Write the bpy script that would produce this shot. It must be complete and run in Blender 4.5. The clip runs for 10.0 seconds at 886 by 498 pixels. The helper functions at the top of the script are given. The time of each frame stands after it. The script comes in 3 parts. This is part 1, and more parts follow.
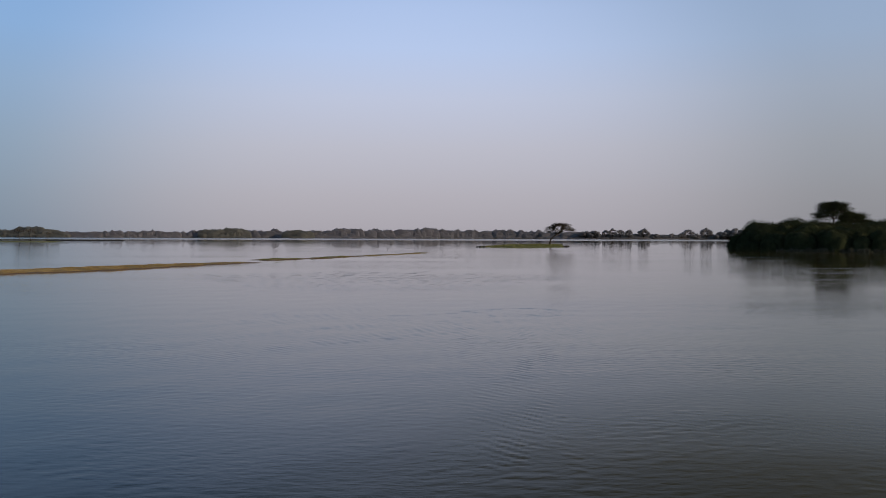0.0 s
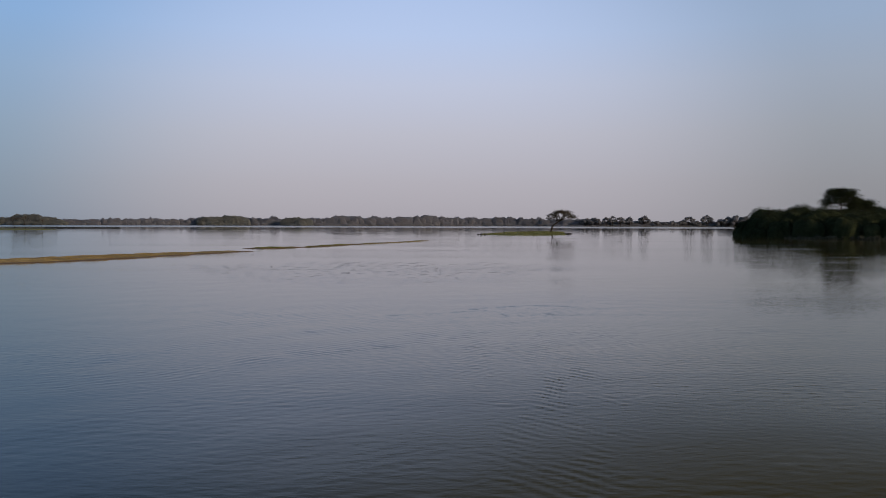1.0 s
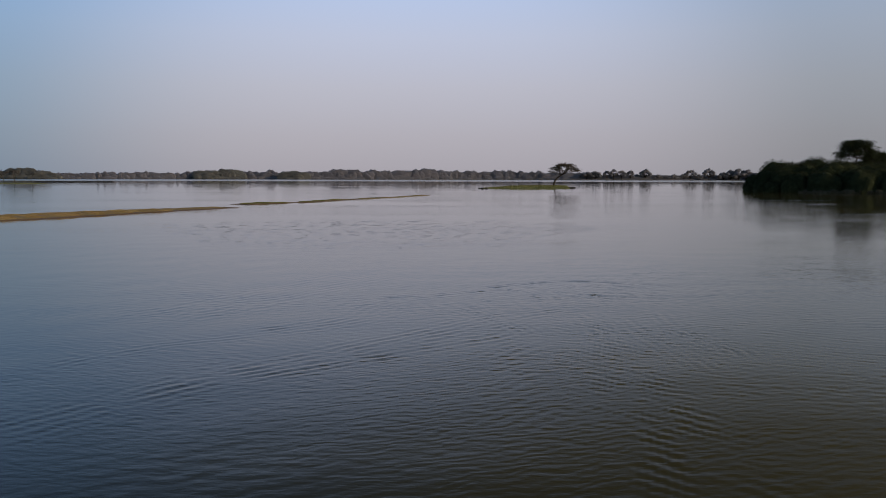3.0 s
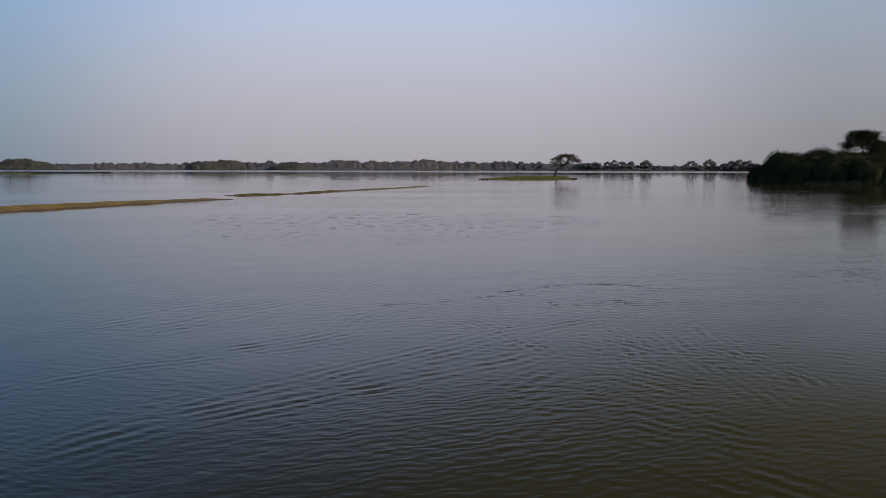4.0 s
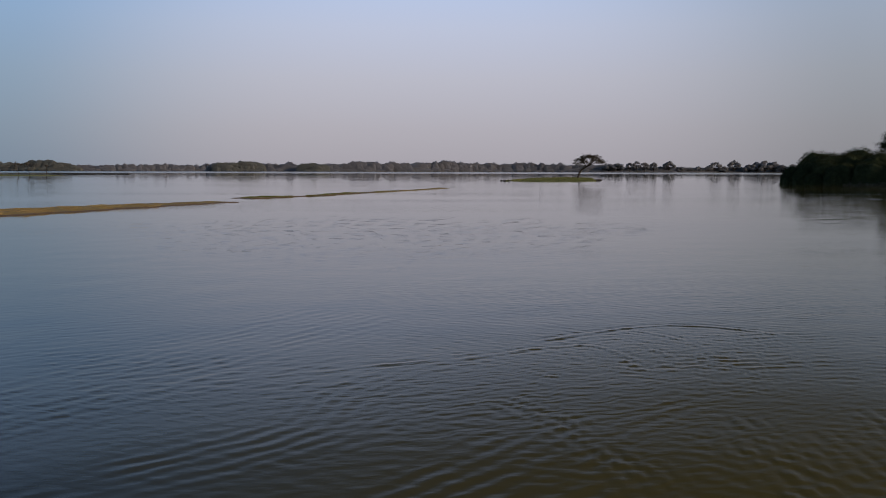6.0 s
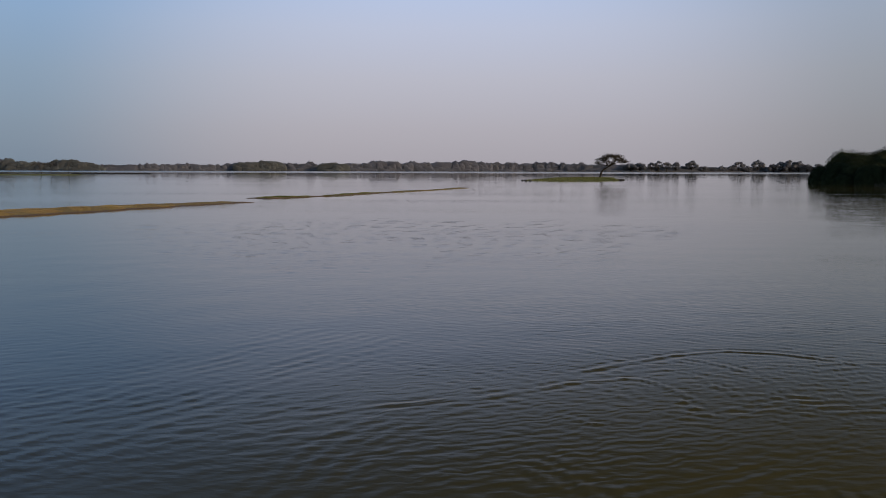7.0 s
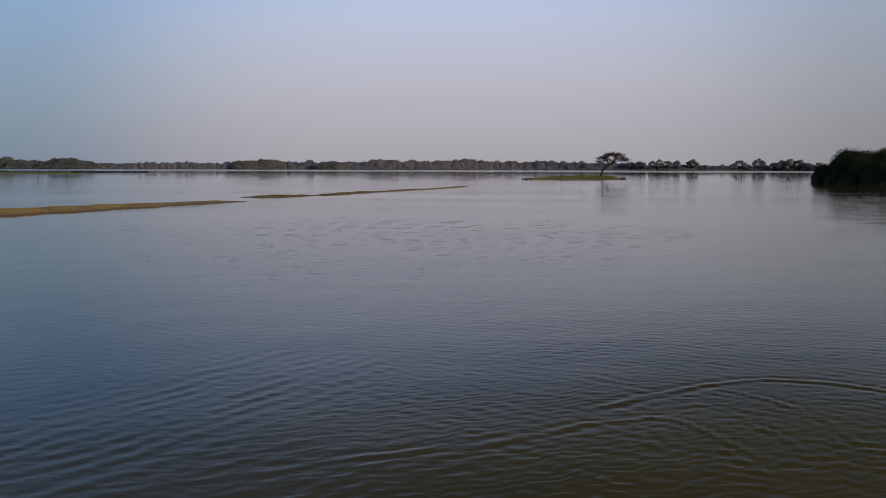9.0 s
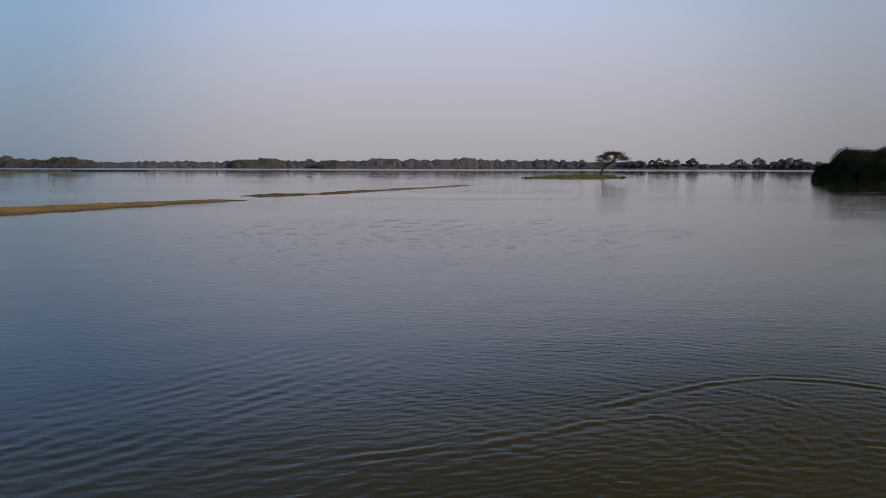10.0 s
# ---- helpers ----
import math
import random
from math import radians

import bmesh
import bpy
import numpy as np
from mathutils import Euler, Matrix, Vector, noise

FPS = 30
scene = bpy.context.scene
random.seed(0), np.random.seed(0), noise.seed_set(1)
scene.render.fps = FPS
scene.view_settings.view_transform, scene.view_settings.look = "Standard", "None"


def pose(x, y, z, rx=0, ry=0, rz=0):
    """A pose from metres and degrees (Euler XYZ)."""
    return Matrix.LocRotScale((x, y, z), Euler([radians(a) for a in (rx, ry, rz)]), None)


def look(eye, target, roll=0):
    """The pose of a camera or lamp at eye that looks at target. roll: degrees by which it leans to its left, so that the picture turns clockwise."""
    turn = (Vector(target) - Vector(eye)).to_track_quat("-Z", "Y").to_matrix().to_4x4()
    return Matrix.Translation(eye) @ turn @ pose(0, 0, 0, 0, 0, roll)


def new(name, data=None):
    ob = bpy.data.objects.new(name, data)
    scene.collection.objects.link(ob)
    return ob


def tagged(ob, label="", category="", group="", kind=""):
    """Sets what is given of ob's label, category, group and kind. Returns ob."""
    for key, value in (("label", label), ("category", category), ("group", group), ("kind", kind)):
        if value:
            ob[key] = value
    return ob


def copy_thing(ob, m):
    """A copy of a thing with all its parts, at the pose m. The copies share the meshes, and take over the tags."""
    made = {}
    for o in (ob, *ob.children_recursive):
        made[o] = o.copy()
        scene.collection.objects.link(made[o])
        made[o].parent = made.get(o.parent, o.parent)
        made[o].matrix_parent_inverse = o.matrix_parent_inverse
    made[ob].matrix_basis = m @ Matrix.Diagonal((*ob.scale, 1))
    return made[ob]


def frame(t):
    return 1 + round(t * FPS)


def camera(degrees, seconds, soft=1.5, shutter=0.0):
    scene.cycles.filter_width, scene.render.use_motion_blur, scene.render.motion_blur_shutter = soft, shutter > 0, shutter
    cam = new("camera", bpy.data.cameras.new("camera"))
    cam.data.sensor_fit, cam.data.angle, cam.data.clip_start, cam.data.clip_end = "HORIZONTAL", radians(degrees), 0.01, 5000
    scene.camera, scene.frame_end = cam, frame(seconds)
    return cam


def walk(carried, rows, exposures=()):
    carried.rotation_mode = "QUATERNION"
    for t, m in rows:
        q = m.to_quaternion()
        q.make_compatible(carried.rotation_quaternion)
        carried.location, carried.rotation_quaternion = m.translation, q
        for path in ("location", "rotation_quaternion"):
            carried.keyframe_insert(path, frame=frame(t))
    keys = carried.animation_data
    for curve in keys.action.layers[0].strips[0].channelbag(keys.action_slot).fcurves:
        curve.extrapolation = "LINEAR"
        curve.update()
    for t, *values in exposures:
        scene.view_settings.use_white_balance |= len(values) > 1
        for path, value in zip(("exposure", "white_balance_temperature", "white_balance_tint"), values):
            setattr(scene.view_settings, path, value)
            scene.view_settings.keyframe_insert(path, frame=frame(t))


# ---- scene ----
# ---- camera ----
cam = camera(58.7, 10.0, soft=0.75)
PATH = [  # seconds, x, y, z, yaw, pitch, roll
    (0.0, 0.00, 0.00, 4.27, -2.069, -0.963, 0.200),
    (0.5, -0.05, 2.68, 4.29, -2.101, -1.217, 0.185),
    (1.0, -0.10, 5.29, 4.30, -2.116, -1.884, 0.175),
    (1.5, -0.15, 7.80, 4.31, -2.139, -2.691, 0.160),
    (2.0, -0.20, 10.16, 4.31, -2.171, -3.507, 0.152),
    (2.5, -0.24, 12.32, 4.30, -2.203, -4.357, 0.142),
    (3.0, -0.27, 14.16, 4.28, -2.209, -5.241, 0.138),
    (3.2, -0.27, 14.88, 4.27, -2.212, -5.560, 0.138),
    (4.3, -0.24, 18.88, 4.22, -2.228, -5.920, 0.144),
    (4.5, -0.23, 19.63, 4.21, -2.227, -5.934, 0.145),
    (5.0, -0.20, 21.56, 4.19, -2.183, -5.933, 0.148),
    (5.2, -0.18, 22.40, 4.18, -2.090, -5.860, 0.146),
    (5.5, -0.14, 23.66, 4.17, -1.658, -5.806, 0.142),
    (5.7, -0.12, 24.45, 4.16, -1.300, -5.800, 0.142),
    (6.8, -0.03, 27.95, 4.12, 0.480, -5.830, 0.150),
    (7.0, -0.02, 28.52, 4.12, 0.690, -5.835, 0.155),
    (7.5, 0.01, 29.62, 4.11, 0.739, -5.845, 0.165),
    (8.0, 0.07, 30.40, 4.11, 0.720, -5.876, 0.165),
    (8.5, 0.10, 30.83, 4.10, 0.716, -5.872, 0.170),
    (9.0, 0.12, 31.14, 4.09, 0.705, -5.940, 0.165),
    (9.5, 0.10, 31.22, 4.08, 0.690, -5.976, 0.168),
    (10.0, 0.06, 31.22, 4.06, 0.686, -6.016, 0.160),
]
walk(cam, [(t, pose(x, y, z, 90 + pitch, -roll, yaw)) for t, x, y, z, yaw, pitch, roll in PATH],
     exposures=[(0.0, 0.06), (3.0, 0.03), (5.5, 0.03), (7.5, 0.0), (10.0, 0.0)])

# ---- sky and sun ----
SUN_UP, SUN_TURN = radians(15.0), radians(118.0)
SUN_WAY = (math.sin(SUN_TURN) * math.cos(SUN_UP), math.cos(SUN_TURN) * math.cos(SUN_UP), math.sin(SUN_UP))
world = bpy.data.worlds.new("sky")
scene.world = world
world.use_nodes = True
wn, wl = world.node_tree.nodes, world.node_tree.links
wn.clear()
w_out, w_bg = wn.new("ShaderNodeOutputWorld"), wn.new("ShaderNodeBackground")
w_sky = wn.new("ShaderNodeTexSky")
w_sky.sky_type, w_sky.sun_disc = "NISHITA", False
w_sky.sun_elevation, w_sky.sun_rotation = SUN_UP, SUN_TURN
w_sky.altitude, w_sky.air_density, w_sky.dust_density, w_sky.ozone_density = 50, 1.0, 2.0, 2.0
w_bg.inputs["Strength"].default_value = 0.10
# dusty evening haze: mauve at the horizon, blue higher up, brightened to the north to fit the camera's view
w_co, w_sep = wn.new("ShaderNodeTexCoord"), wn.new("ShaderNodeSeparateXYZ")
w_ramp, w_mix = wn.new("ShaderNodeValToRGB"), wn.new("ShaderNodeMix")
HAZE = [(0.0, (0.325, 0.318, 0.360)), (0.05, (0.360, 0.355, 0.408)), (0.11, (0.405, 0.418, 0.495)), (0.17, (0.425, 0.475, 0.61)),
        (0.23, (0.40, 0.505, 0.725)), (0.29, (0.375, 0.495, 0.75)), (0.40, (0.165, 0.24, 0.40)), (0.55, (0.10, 0.16, 0.30)), (1.0, (0.08, 0.14, 0.28))]
while len(w_ramp.color_ramp.elements) < len(HAZE):
    w_ramp.color_ramp.elements.new(0.5)
for element, (at, colour) in zip(w_ramp.color_ramp.elements, HAZE):
    element.position, element.color = at, (*colour, 1)
w_dot, w_side, w_scale, w_tint = wn.new("ShaderNodeVectorMath"), wn.new("ShaderNodeMapRange"), wn.new("ShaderNodeVectorMath"), wn.new("ShaderNodeMix")
w_dot.operation, w_scale.operation, w_side.interpolation_type, w_tint.data_type = "DOT_PRODUCT", "MULTIPLY", "SMOOTHSTEP", "RGBA"
w_dot.inputs[1].default_value = (0, 1, 0)
for key, value in (("From Min", 0.87), ("From Max", 1.0), ("To Min", 0.0), ("To Max", 1.0)):
    w_side.inputs[key].default_value = value
w_edge = wn.new("ShaderNodeMix")  # bluer to the west, greyer to the east
w_edge.data_type = "RGBA"
w_edge.inputs["A"].default_value, w_edge.inputs["B"].default_value = (6.2, 8.15, 9.35, 1), (7.9, 8.1, 7.85, 1)
w_tint.inputs["B"].default_value = (12.4, 11.95, 11.8, 1)
wl.new(w_edge.outputs["Result"], w_tint.inputs["A"])
w_east = wn.new("ShaderNodeMapRange")
w_east.interpolation_type = "SMOOTHSTEP"
w_east.inputs["From Min"].default_value, w_east.inputs["From Max"].default_value = -0.5, 0.2
wl.new(w_sep.outputs["X"], w_east.inputs["Value"])
wl.new(w_east.outputs["Result"], w_edge.inputs["Factor"])
# above the haze the sky is darkened and greyed at right angles to the sun, to dim the water's reflections
w_sun, w_span, w_off, w_rise, w_hue, w_deep, w_deeper = (wn.new("ShaderNode" + kind) for kind in ("VectorMath", "Math", "MapRange", "MapRange", "Mix", "Mix", "VectorMath"))
w_sun.operation, w_span.operation, w_deeper.operation = "DOT_PRODUCT", "ABSOLUTE", "MULTIPLY"
w_sun.inputs[1].default_value = SUN_WAY
w_off.interpolation_type = w_rise.interpolation_type = "SMOOTHSTEP"
for node, spans in ((w_off, (0.0, 0.85)), (w_rise, (0.27, 0.42))):
    node.inputs["From Min"].default_value, node.inputs["From Max"].default_value = spans
w_hue.data_type = w_deep.data_type = "RGBA"
w_hue.inputs["A"].default_value, w_hue.inputs["B"].default_value = (0.25, 0.20, 0.12, 1), (0.98, 1.1, 1.18, 1)
w_deep.inputs["A"].default_value = (1, 1, 1, 1)
wl.new(w_co.outputs["Generated"], w_sun.inputs[0])
wl.new(w_sun.outputs["Value"], w_span.inputs[0])
wl.new(w_span.outputs[0], w_off.inputs["Value"])
wl.new(w_off.outputs["Result"], w_hue.inputs["Factor"])
wl.new(w_sep.outputs["Z"], w_rise.inputs["Value"])
wl.new(w_rise.outputs["Result"], w_deep.inputs["Factor"])
wl.new(w_hue.outputs["Result"], w_deep.inputs["B"])
wl.new(w_scale.outputs["Vector"], w_deeper.inputs[0])
wl.new(w_deep.outputs["Result"], w_deeper.inputs[1])
w_mix.data_type = "RGBA"
w_mix.inputs["Factor"].default_value = 0.92
wl.new(w_co.outputs["Generated"], w_sep.inputs[0])
wl.new(w_co.outputs["Generated"], w_dot.inputs[0])
wl.new(w_sep.outputs["Z"], w_ramp.inputs["Fac"])
wl.new(w_dot.outputs["Value"], w_side.inputs["Value"])
wl.new(w_ramp.outputs["Color"], w_scale.inputs[0])
wl.new(w_side.outputs["Result"], w_tint.inputs["Factor"])
wl.new(w_tint.outputs["Result"], w_scale.inputs[1])
wl.new(w_sky.outputs["Color"], w_mix.inputs["A"])
wl.new(w_deeper.outputs["Vector"], w_mix.inputs["B"])
wl.new(w_mix.outputs["Result"], w_bg.inputs["Color"])
wl.new(w_bg.outputs[0], w_out.inputs[0])

sun = new("sun", bpy.data.lights.new("sun", "SUN"))
sun.data.energy, sun.data.angle, sun.data.color = 2.4, radians(4.0), (1.0, 0.82, 0.66)
sun.matrix_world = look(Vector(SUN_WAY) * 100, (0, 0, 0))


# ---- materials ----
def material(name, colours, scale, roughness=0.9, bump=0.0, fine=6.0, island=0.0, detail=6.0, thin=0.0):
    """Colours blended by two scales of noise, with fine relief; island: brightness that varies from piece to piece."""
    m = bpy.data.materials.new(name)
    m.use_nodes = True
    n, l = m.node_tree.nodes, m.node_tree.links
    b = n["Principled BSDF"]
    co = n.new("ShaderNodeTexCoord")
    big, small, add = n.new("ShaderNodeTexNoise"), n.new("ShaderNodeTexNoise"), n.new("ShaderNodeMath")
    big.inputs["Scale"].default_value, small.inputs["Scale"].default_value = scale, scale * fine
    big.inputs["Detail"].default_value = small.inputs["Detail"].default_value = detail
    add.operation = "MULTIPLY_ADD"
    add.inputs[1].default_value, add.inputs[2].default_value = 0.45, 0.0
    l.new(co.outputs["Object"], big.inputs["Vector"])
    l.new(co.outputs["Object"], small.inputs["Vector"])
    half = n.new("ShaderNodeMath")
    half.operation = "MULTIPLY"
    half.inputs[1].default_value = 0.55
    l.new(big.outputs["Fac"], half.inputs[0])
    l.new(small.outputs["Fac"], add.inputs[0])
    l.new(half.outputs[0], add.inputs[2])
    ramp = n.new("ShaderNodeValToRGB")
    el = ramp.color_ramp.elements
    while len(el) < len(colours):
        el.new(0.5)
    for i, c in enumerate(colours):
        el[i].position = 0.34 + 0.32 * i / max(1, len(colours) - 1)
        el[i].color = (*c, 1)
    l.new(add.outputs[0], ramp.inputs["Fac"])
    out = ramp.outputs["Color"]
    if island:
        geo, span, hsv = n.new("ShaderNodeNewGeometry"), n.new("ShaderNodeMapRange"), n.new("ShaderNodeHueSaturation")
        span.inputs["To Min"].default_value, span.inputs["To Max"].default_value = 1 - island, 1 + island
        l.new(geo.outputs["Random Per Island"], span.inputs["Value"])
        l.new(span.outputs["Result"], hsv.inputs["Value"])
        l.new(out, hsv.inputs["Color"])
        out = hsv.outputs["Color"]
    l.new(out, b.inputs["Base Color"])
    b.inputs["Roughness"].default_value = roughness
    b.inputs["Specular IOR Level"].default_value = 0.06
    if bump:
        bp = n.new("ShaderNodeBump")
        bp.inputs["Strength"].default_value, bp.inputs["Distance"].default_value = bump, 0.05
        l.new(small.outputs["Fac"], bp.inputs["Height"])
        l.new(bp.outputs["Normal"], b.inputs["Normal"])
    if thin:  # leaves let some light through
        pass_on, both = n.new("ShaderNodeBsdfTranslucent"), n.new("ShaderNodeMixShader")
        both.inputs["Fac"].default_value = thin
        l.new(out, pass_on.inputs["Color"])
        l.new(b.outputs[0], both.inputs[1])
        l.new(pass_on.outputs[0], both.inputs[2])
        l.new(both.outputs[0], n["Material Output"].inputs["Surface"])
    return m


TRAIL = 0.42  # how rough the splash trails are
RIPPLE = 0.24  # how steep the short ripples are


def water_material():
    m = bpy.data.materials.new("lake_water")
    m.use_nodes = True
    n, l = m.node_tree.nodes, m.node_tree.links
    b = n["Principled BSDF"]
    co, stretch = n.new("ShaderNodeTexCoord"), n.new("ShaderNodeMapping")
    l.new(co.outputs["Object"], stretch.inputs["Vector"])
    stretch.inputs["Scale"].default_value = (0.5, 1.0, 1.0)
    # silt clouds in the shallow water
    silt, ramp = n.new("ShaderNodeTexNoise"), n.new("ShaderNodeValToRGB")
    silt.inputs["Scale"].default_value, silt.inputs["Detail"].default_value = 0.045, 4
    ramp.color_ramp.elements[0].position, ramp.color_ramp.elements[1].position = 0.35, 0.68
    ramp.color_ramp.elements[0].color = (0.021, 0.023, 0.016, 1)
    ramp.color_ramp.elements[1].color = (0.112, 0.087, 0.028, 1)
    l.new(stretch.outputs[0], silt.inputs["Vector"])
    # base colour darker westward and browner eastward, painted in place of uneven sky reflection
    where, brown_shift, total = n.new("ShaderNodeSeparateXYZ"), n.new("ShaderNodeMapRange"), n.new("ShaderNodeMath")
    l.new(co.outputs["Object"], where.inputs[0])
    for key, value in (("From Min", -9.0), ("From Max", 9.0), ("To Min", -0.13), ("To Max", 0.08)):
        brown_shift.inputs[key].default_value = value
    total.operation = "ADD"
    l.new(where.outputs["X"], brown_shift.inputs["Value"])
    l.new(brown_shift.outputs["Result"], total.inputs[0])
    l.new(silt.outputs["Fac"], total.inputs[1])
    l.new(total.outputs[0], ramp.inputs["Fac"])
    l.new(ramp.outputs["Color"], b.inputs["Base Color"])
    # calm and breeze-ruffled patches
    calm, rough = n.new("ShaderNodeTexNoise"), n.new("ShaderNodeMapRange")
    calm.inputs["Scale"].default_value, calm.inputs["Detail"].default_value = 0.06, 4
    rough.inputs["From Min"].default_value, rough.inputs["From Max"].default_value = 0.40, 0.62
    rough.inputs["To Min"].default_value, rough.inputs["To Max"].default_value = 0.008, 0.05
    streak = n.new("ShaderNodeMapping")
    streak.inputs["Scale"].default_value = (0.22, 1.0, 1.0)
    l.new(co.outputs["Object"], streak.inputs["Vector"])
    l.new(streak.outputs[0], calm.inputs["Vector"])
    l.new(calm.outputs["Fac"], rough.inputs["Value"])
    # a breeze ruffles the far reach of the lake
    reach, most = n.new("ShaderNodeMapRange"), n.new("ShaderNodeMath")
    for key, value in (("From Min", 640), ("From Max", 820), ("To Min", 0.0), ("To Max", 0.2)):
        reach.inputs[key].default_value = value
    l.new(where.outputs["Y"], reach.inputs["Value"])
    most.operation = "MAXIMUM"
    l.new(reach.outputs["Result"], most.inputs[0])
    l.new(rough.outputs["Result"], most.inputs[1])
    l.new(most.outputs[0], b.inputs["Roughness"])
    # capillary ripples
    tiny, bp = n.new("ShaderNodeTexNoise"), n.new("ShaderNodeBump")
    tiny.inputs["Scale"].default_value, tiny.inputs["Detail"].default_value = 5.6, 3.5
    comb, breath = n.new("ShaderNodeMapping"), n.new("ShaderNodeMapRange")
    comb.inputs["Scale"].default_value, comb.inputs["Rotation"].default_value = (0.42, 1.0, 1.0), (0, 0, 0.12)
    for key, value in (("From Min", 0.35), ("From Max", 0.65), ("To Min", 0.07), ("To Max", 0.32)):
        breath.inputs[key].default_value = value
    bp.inputs["Distance"].default_value = 0.025
    l.new(calm.outputs["Fac"], breath.inputs["Value"])
    l.new(co.outputs["Object"], comb.inputs["Vector"])
    l.new(comb.outputs[0], tiny.inputs["Vector"])
    l.new(tiny.outputs["Fac"], bp.inputs["Height"])
    # wider ripples in the ruffled patches
    swell, lay, bp2, force, apart = n.new("ShaderNodeTexNoise"), n.new("ShaderNodeMapping"), n.new("ShaderNodeBump"), n.new("ShaderNodeMapRange"), n.new("ShaderNodeTexNoise")
    lay.inputs["Scale"].default_value = (0.35, 1.0, 1.0)
    l.new(co.outputs["Object"], lay.inputs["Vector"])
    swell.inputs["Scale"].default_value, swell.inputs["Detail"].default_value = 0.75, 2
    l.new(lay.outputs[0], swell.inputs["Vector"])
    apart.inputs["Scale"].default_value, apart.inputs["Detail"].default_value = 0.03, 2
    l.new(stretch.outputs[0], apart.inputs["Vector"])
    for key, value in (("From Min", 0.50), ("From Max", 0.72), ("To Min", 0.0), ("To Max", 0.4)):
        force.inputs[key].default_value = value
    l.new(apart.outputs["Fac"], force.inputs["Value"])

    def spans(source, low, high):
        edge = n.new("ShaderNodeMapRange")
        edge.interpolation_type = "SMOOTHSTEP"
        edge.inputs["From Min"].default_value, edge.inputs["From Max"].default_value = min(low, high), max(low, high)
        edge.inputs["To Min"].default_value, edge.inputs["To Max"].default_value = (0, 1) if low < high else (1, 0)
        l.new(source, edge.inputs["Value"])
        return edge.outputs["Result"]

    def sums(operation, one, two):
        node = n.new("ShaderNodeMath")
        node.operation = operation
        for slot, value in enumerate((one, two)):
            if isinstance(value, (int, float)):
                node.inputs[slot].default_value = value
            elif value is not None:
                l.new(value, node.inputs[slot])
        return node.outputs[0]

    def product(*factors):
        out = factors[0]
        for factor in factors[1:]:
            out = sums("MULTIPLY", out, factor)
        return out

    east, north = where.outputs["X"], where.outputs["Y"]
    sheltered = sums("SUBTRACT", 1.0, product(spans(north, 130, 260), 0.58))  # stiller water towards the far shore
    l.new(product(breath.outputs["Result"], sheltered), bp.inputs["Strength"])
    # a ruffled lane in front of the thicket, with calm water behind and beside it
    lane = product(spans(sums("SUBTRACT", east, product(north, 0.38)), -7, 0), spans(sums("SUBTRACT", east, product(north, 0.50)), 4, -3),
                   spans(north, 80, 92), spans(north, 156, 148), 0.5)
    # thin gusts that catch the sky across it
    gust, glint = sums("ADD", north, product(swell.outputs["Fac"], 2.0)), None
    for at, low, high in ((159.5, 58, 82), (137.0, 50, 72), (104.5, 46, 66), (91.0, 38, 58), (77.0, 36, 54)):
        stripe = product(spans(gust, at, at + 0.6), spans(gust, at + 2.4, at + 1.6), spans(east, low, low + 6), spans(east, high, high - 8), 0.9)
        glint = stripe if glint is None else sums("MAXIMUM", glint, stripe)
    # the trails of splashes that fan out over the middle water, dying away
    fan_x, fan_y = sums("ADD", east, 4.5), sums("SUBTRACT", north, 46.0)
    turn, far = sums("ARCTAN2", fan_x, fan_y), sums("SQRT", sums("ADD", product(fan_x, fan_x), product(fan_y, fan_y)), None)
    sway = product(sums("SUBTRACT", calm.outputs["Fac"], 0.5), 0.30)
    lanes = sums("DIVIDE", sums("ADD", turn, sway), radians(2.9))
    side = sums("ABSOLUTE", sums("SUBTRACT", sums("FRACT", lanes, None), 0.5), None)
    chance = n.new("ShaderNodeTexWhiteNoise")
    chance.noise_dimensions = "1D"
    l.new(sums("FLOOR", lanes, None), chance.inputs["W"])
    luck = chance.outputs["Value"]
    grid, bars = n.new("ShaderNodeCombineXYZ"), n.new("ShaderNodeTexNoise")
    l.new(product(lanes, 0.9), grid.inputs[0])
    l.new(sums("ADD", product(far, 0.85), product(luck, 40)), grid.inputs[1])
    bars.noise_dimensions = "2D"
    bars.inputs["Scale"].default_value, bars.inputs["Detail"].default_value = 1.0, 1.5
    l.new(grid.outputs[0], bars.inputs["Vector"])
    trail = product(spans(side, 0.5, 0.22), spans(bars.outputs["Fac"], 0.36, 0.58), spans(turn, -0.52, -0.42), spans(turn, 0.62, 0.5),
                    spans(sums("SUBTRACT", far, product(luck, 9)), 9, 14), spans(sums("ADD", far, product(luck, 6)), 54, 42), TRAIL)
    chop, bp3 = n.new("ShaderNodeTexNoise"), n.new("ShaderNodeBump")
    chop.inputs["Scale"].default_value, chop.inputs["Detail"].default_value = 2.6, 2
    l.new(lay.outputs[0], chop.inputs["Vector"])
    l.new(chop.outputs["Fac"], bp3.inputs["Height"])
    l.new(sums("MAXIMUM", trail, glint), bp3.inputs["Strength"])
    bp3.inputs["Distance"].default_value = 0.10
    l.new(bp.outputs["Normal"], bp3.inputs["Normal"])
    # two crossing trains of short ripples, each in its own patches
    height = None
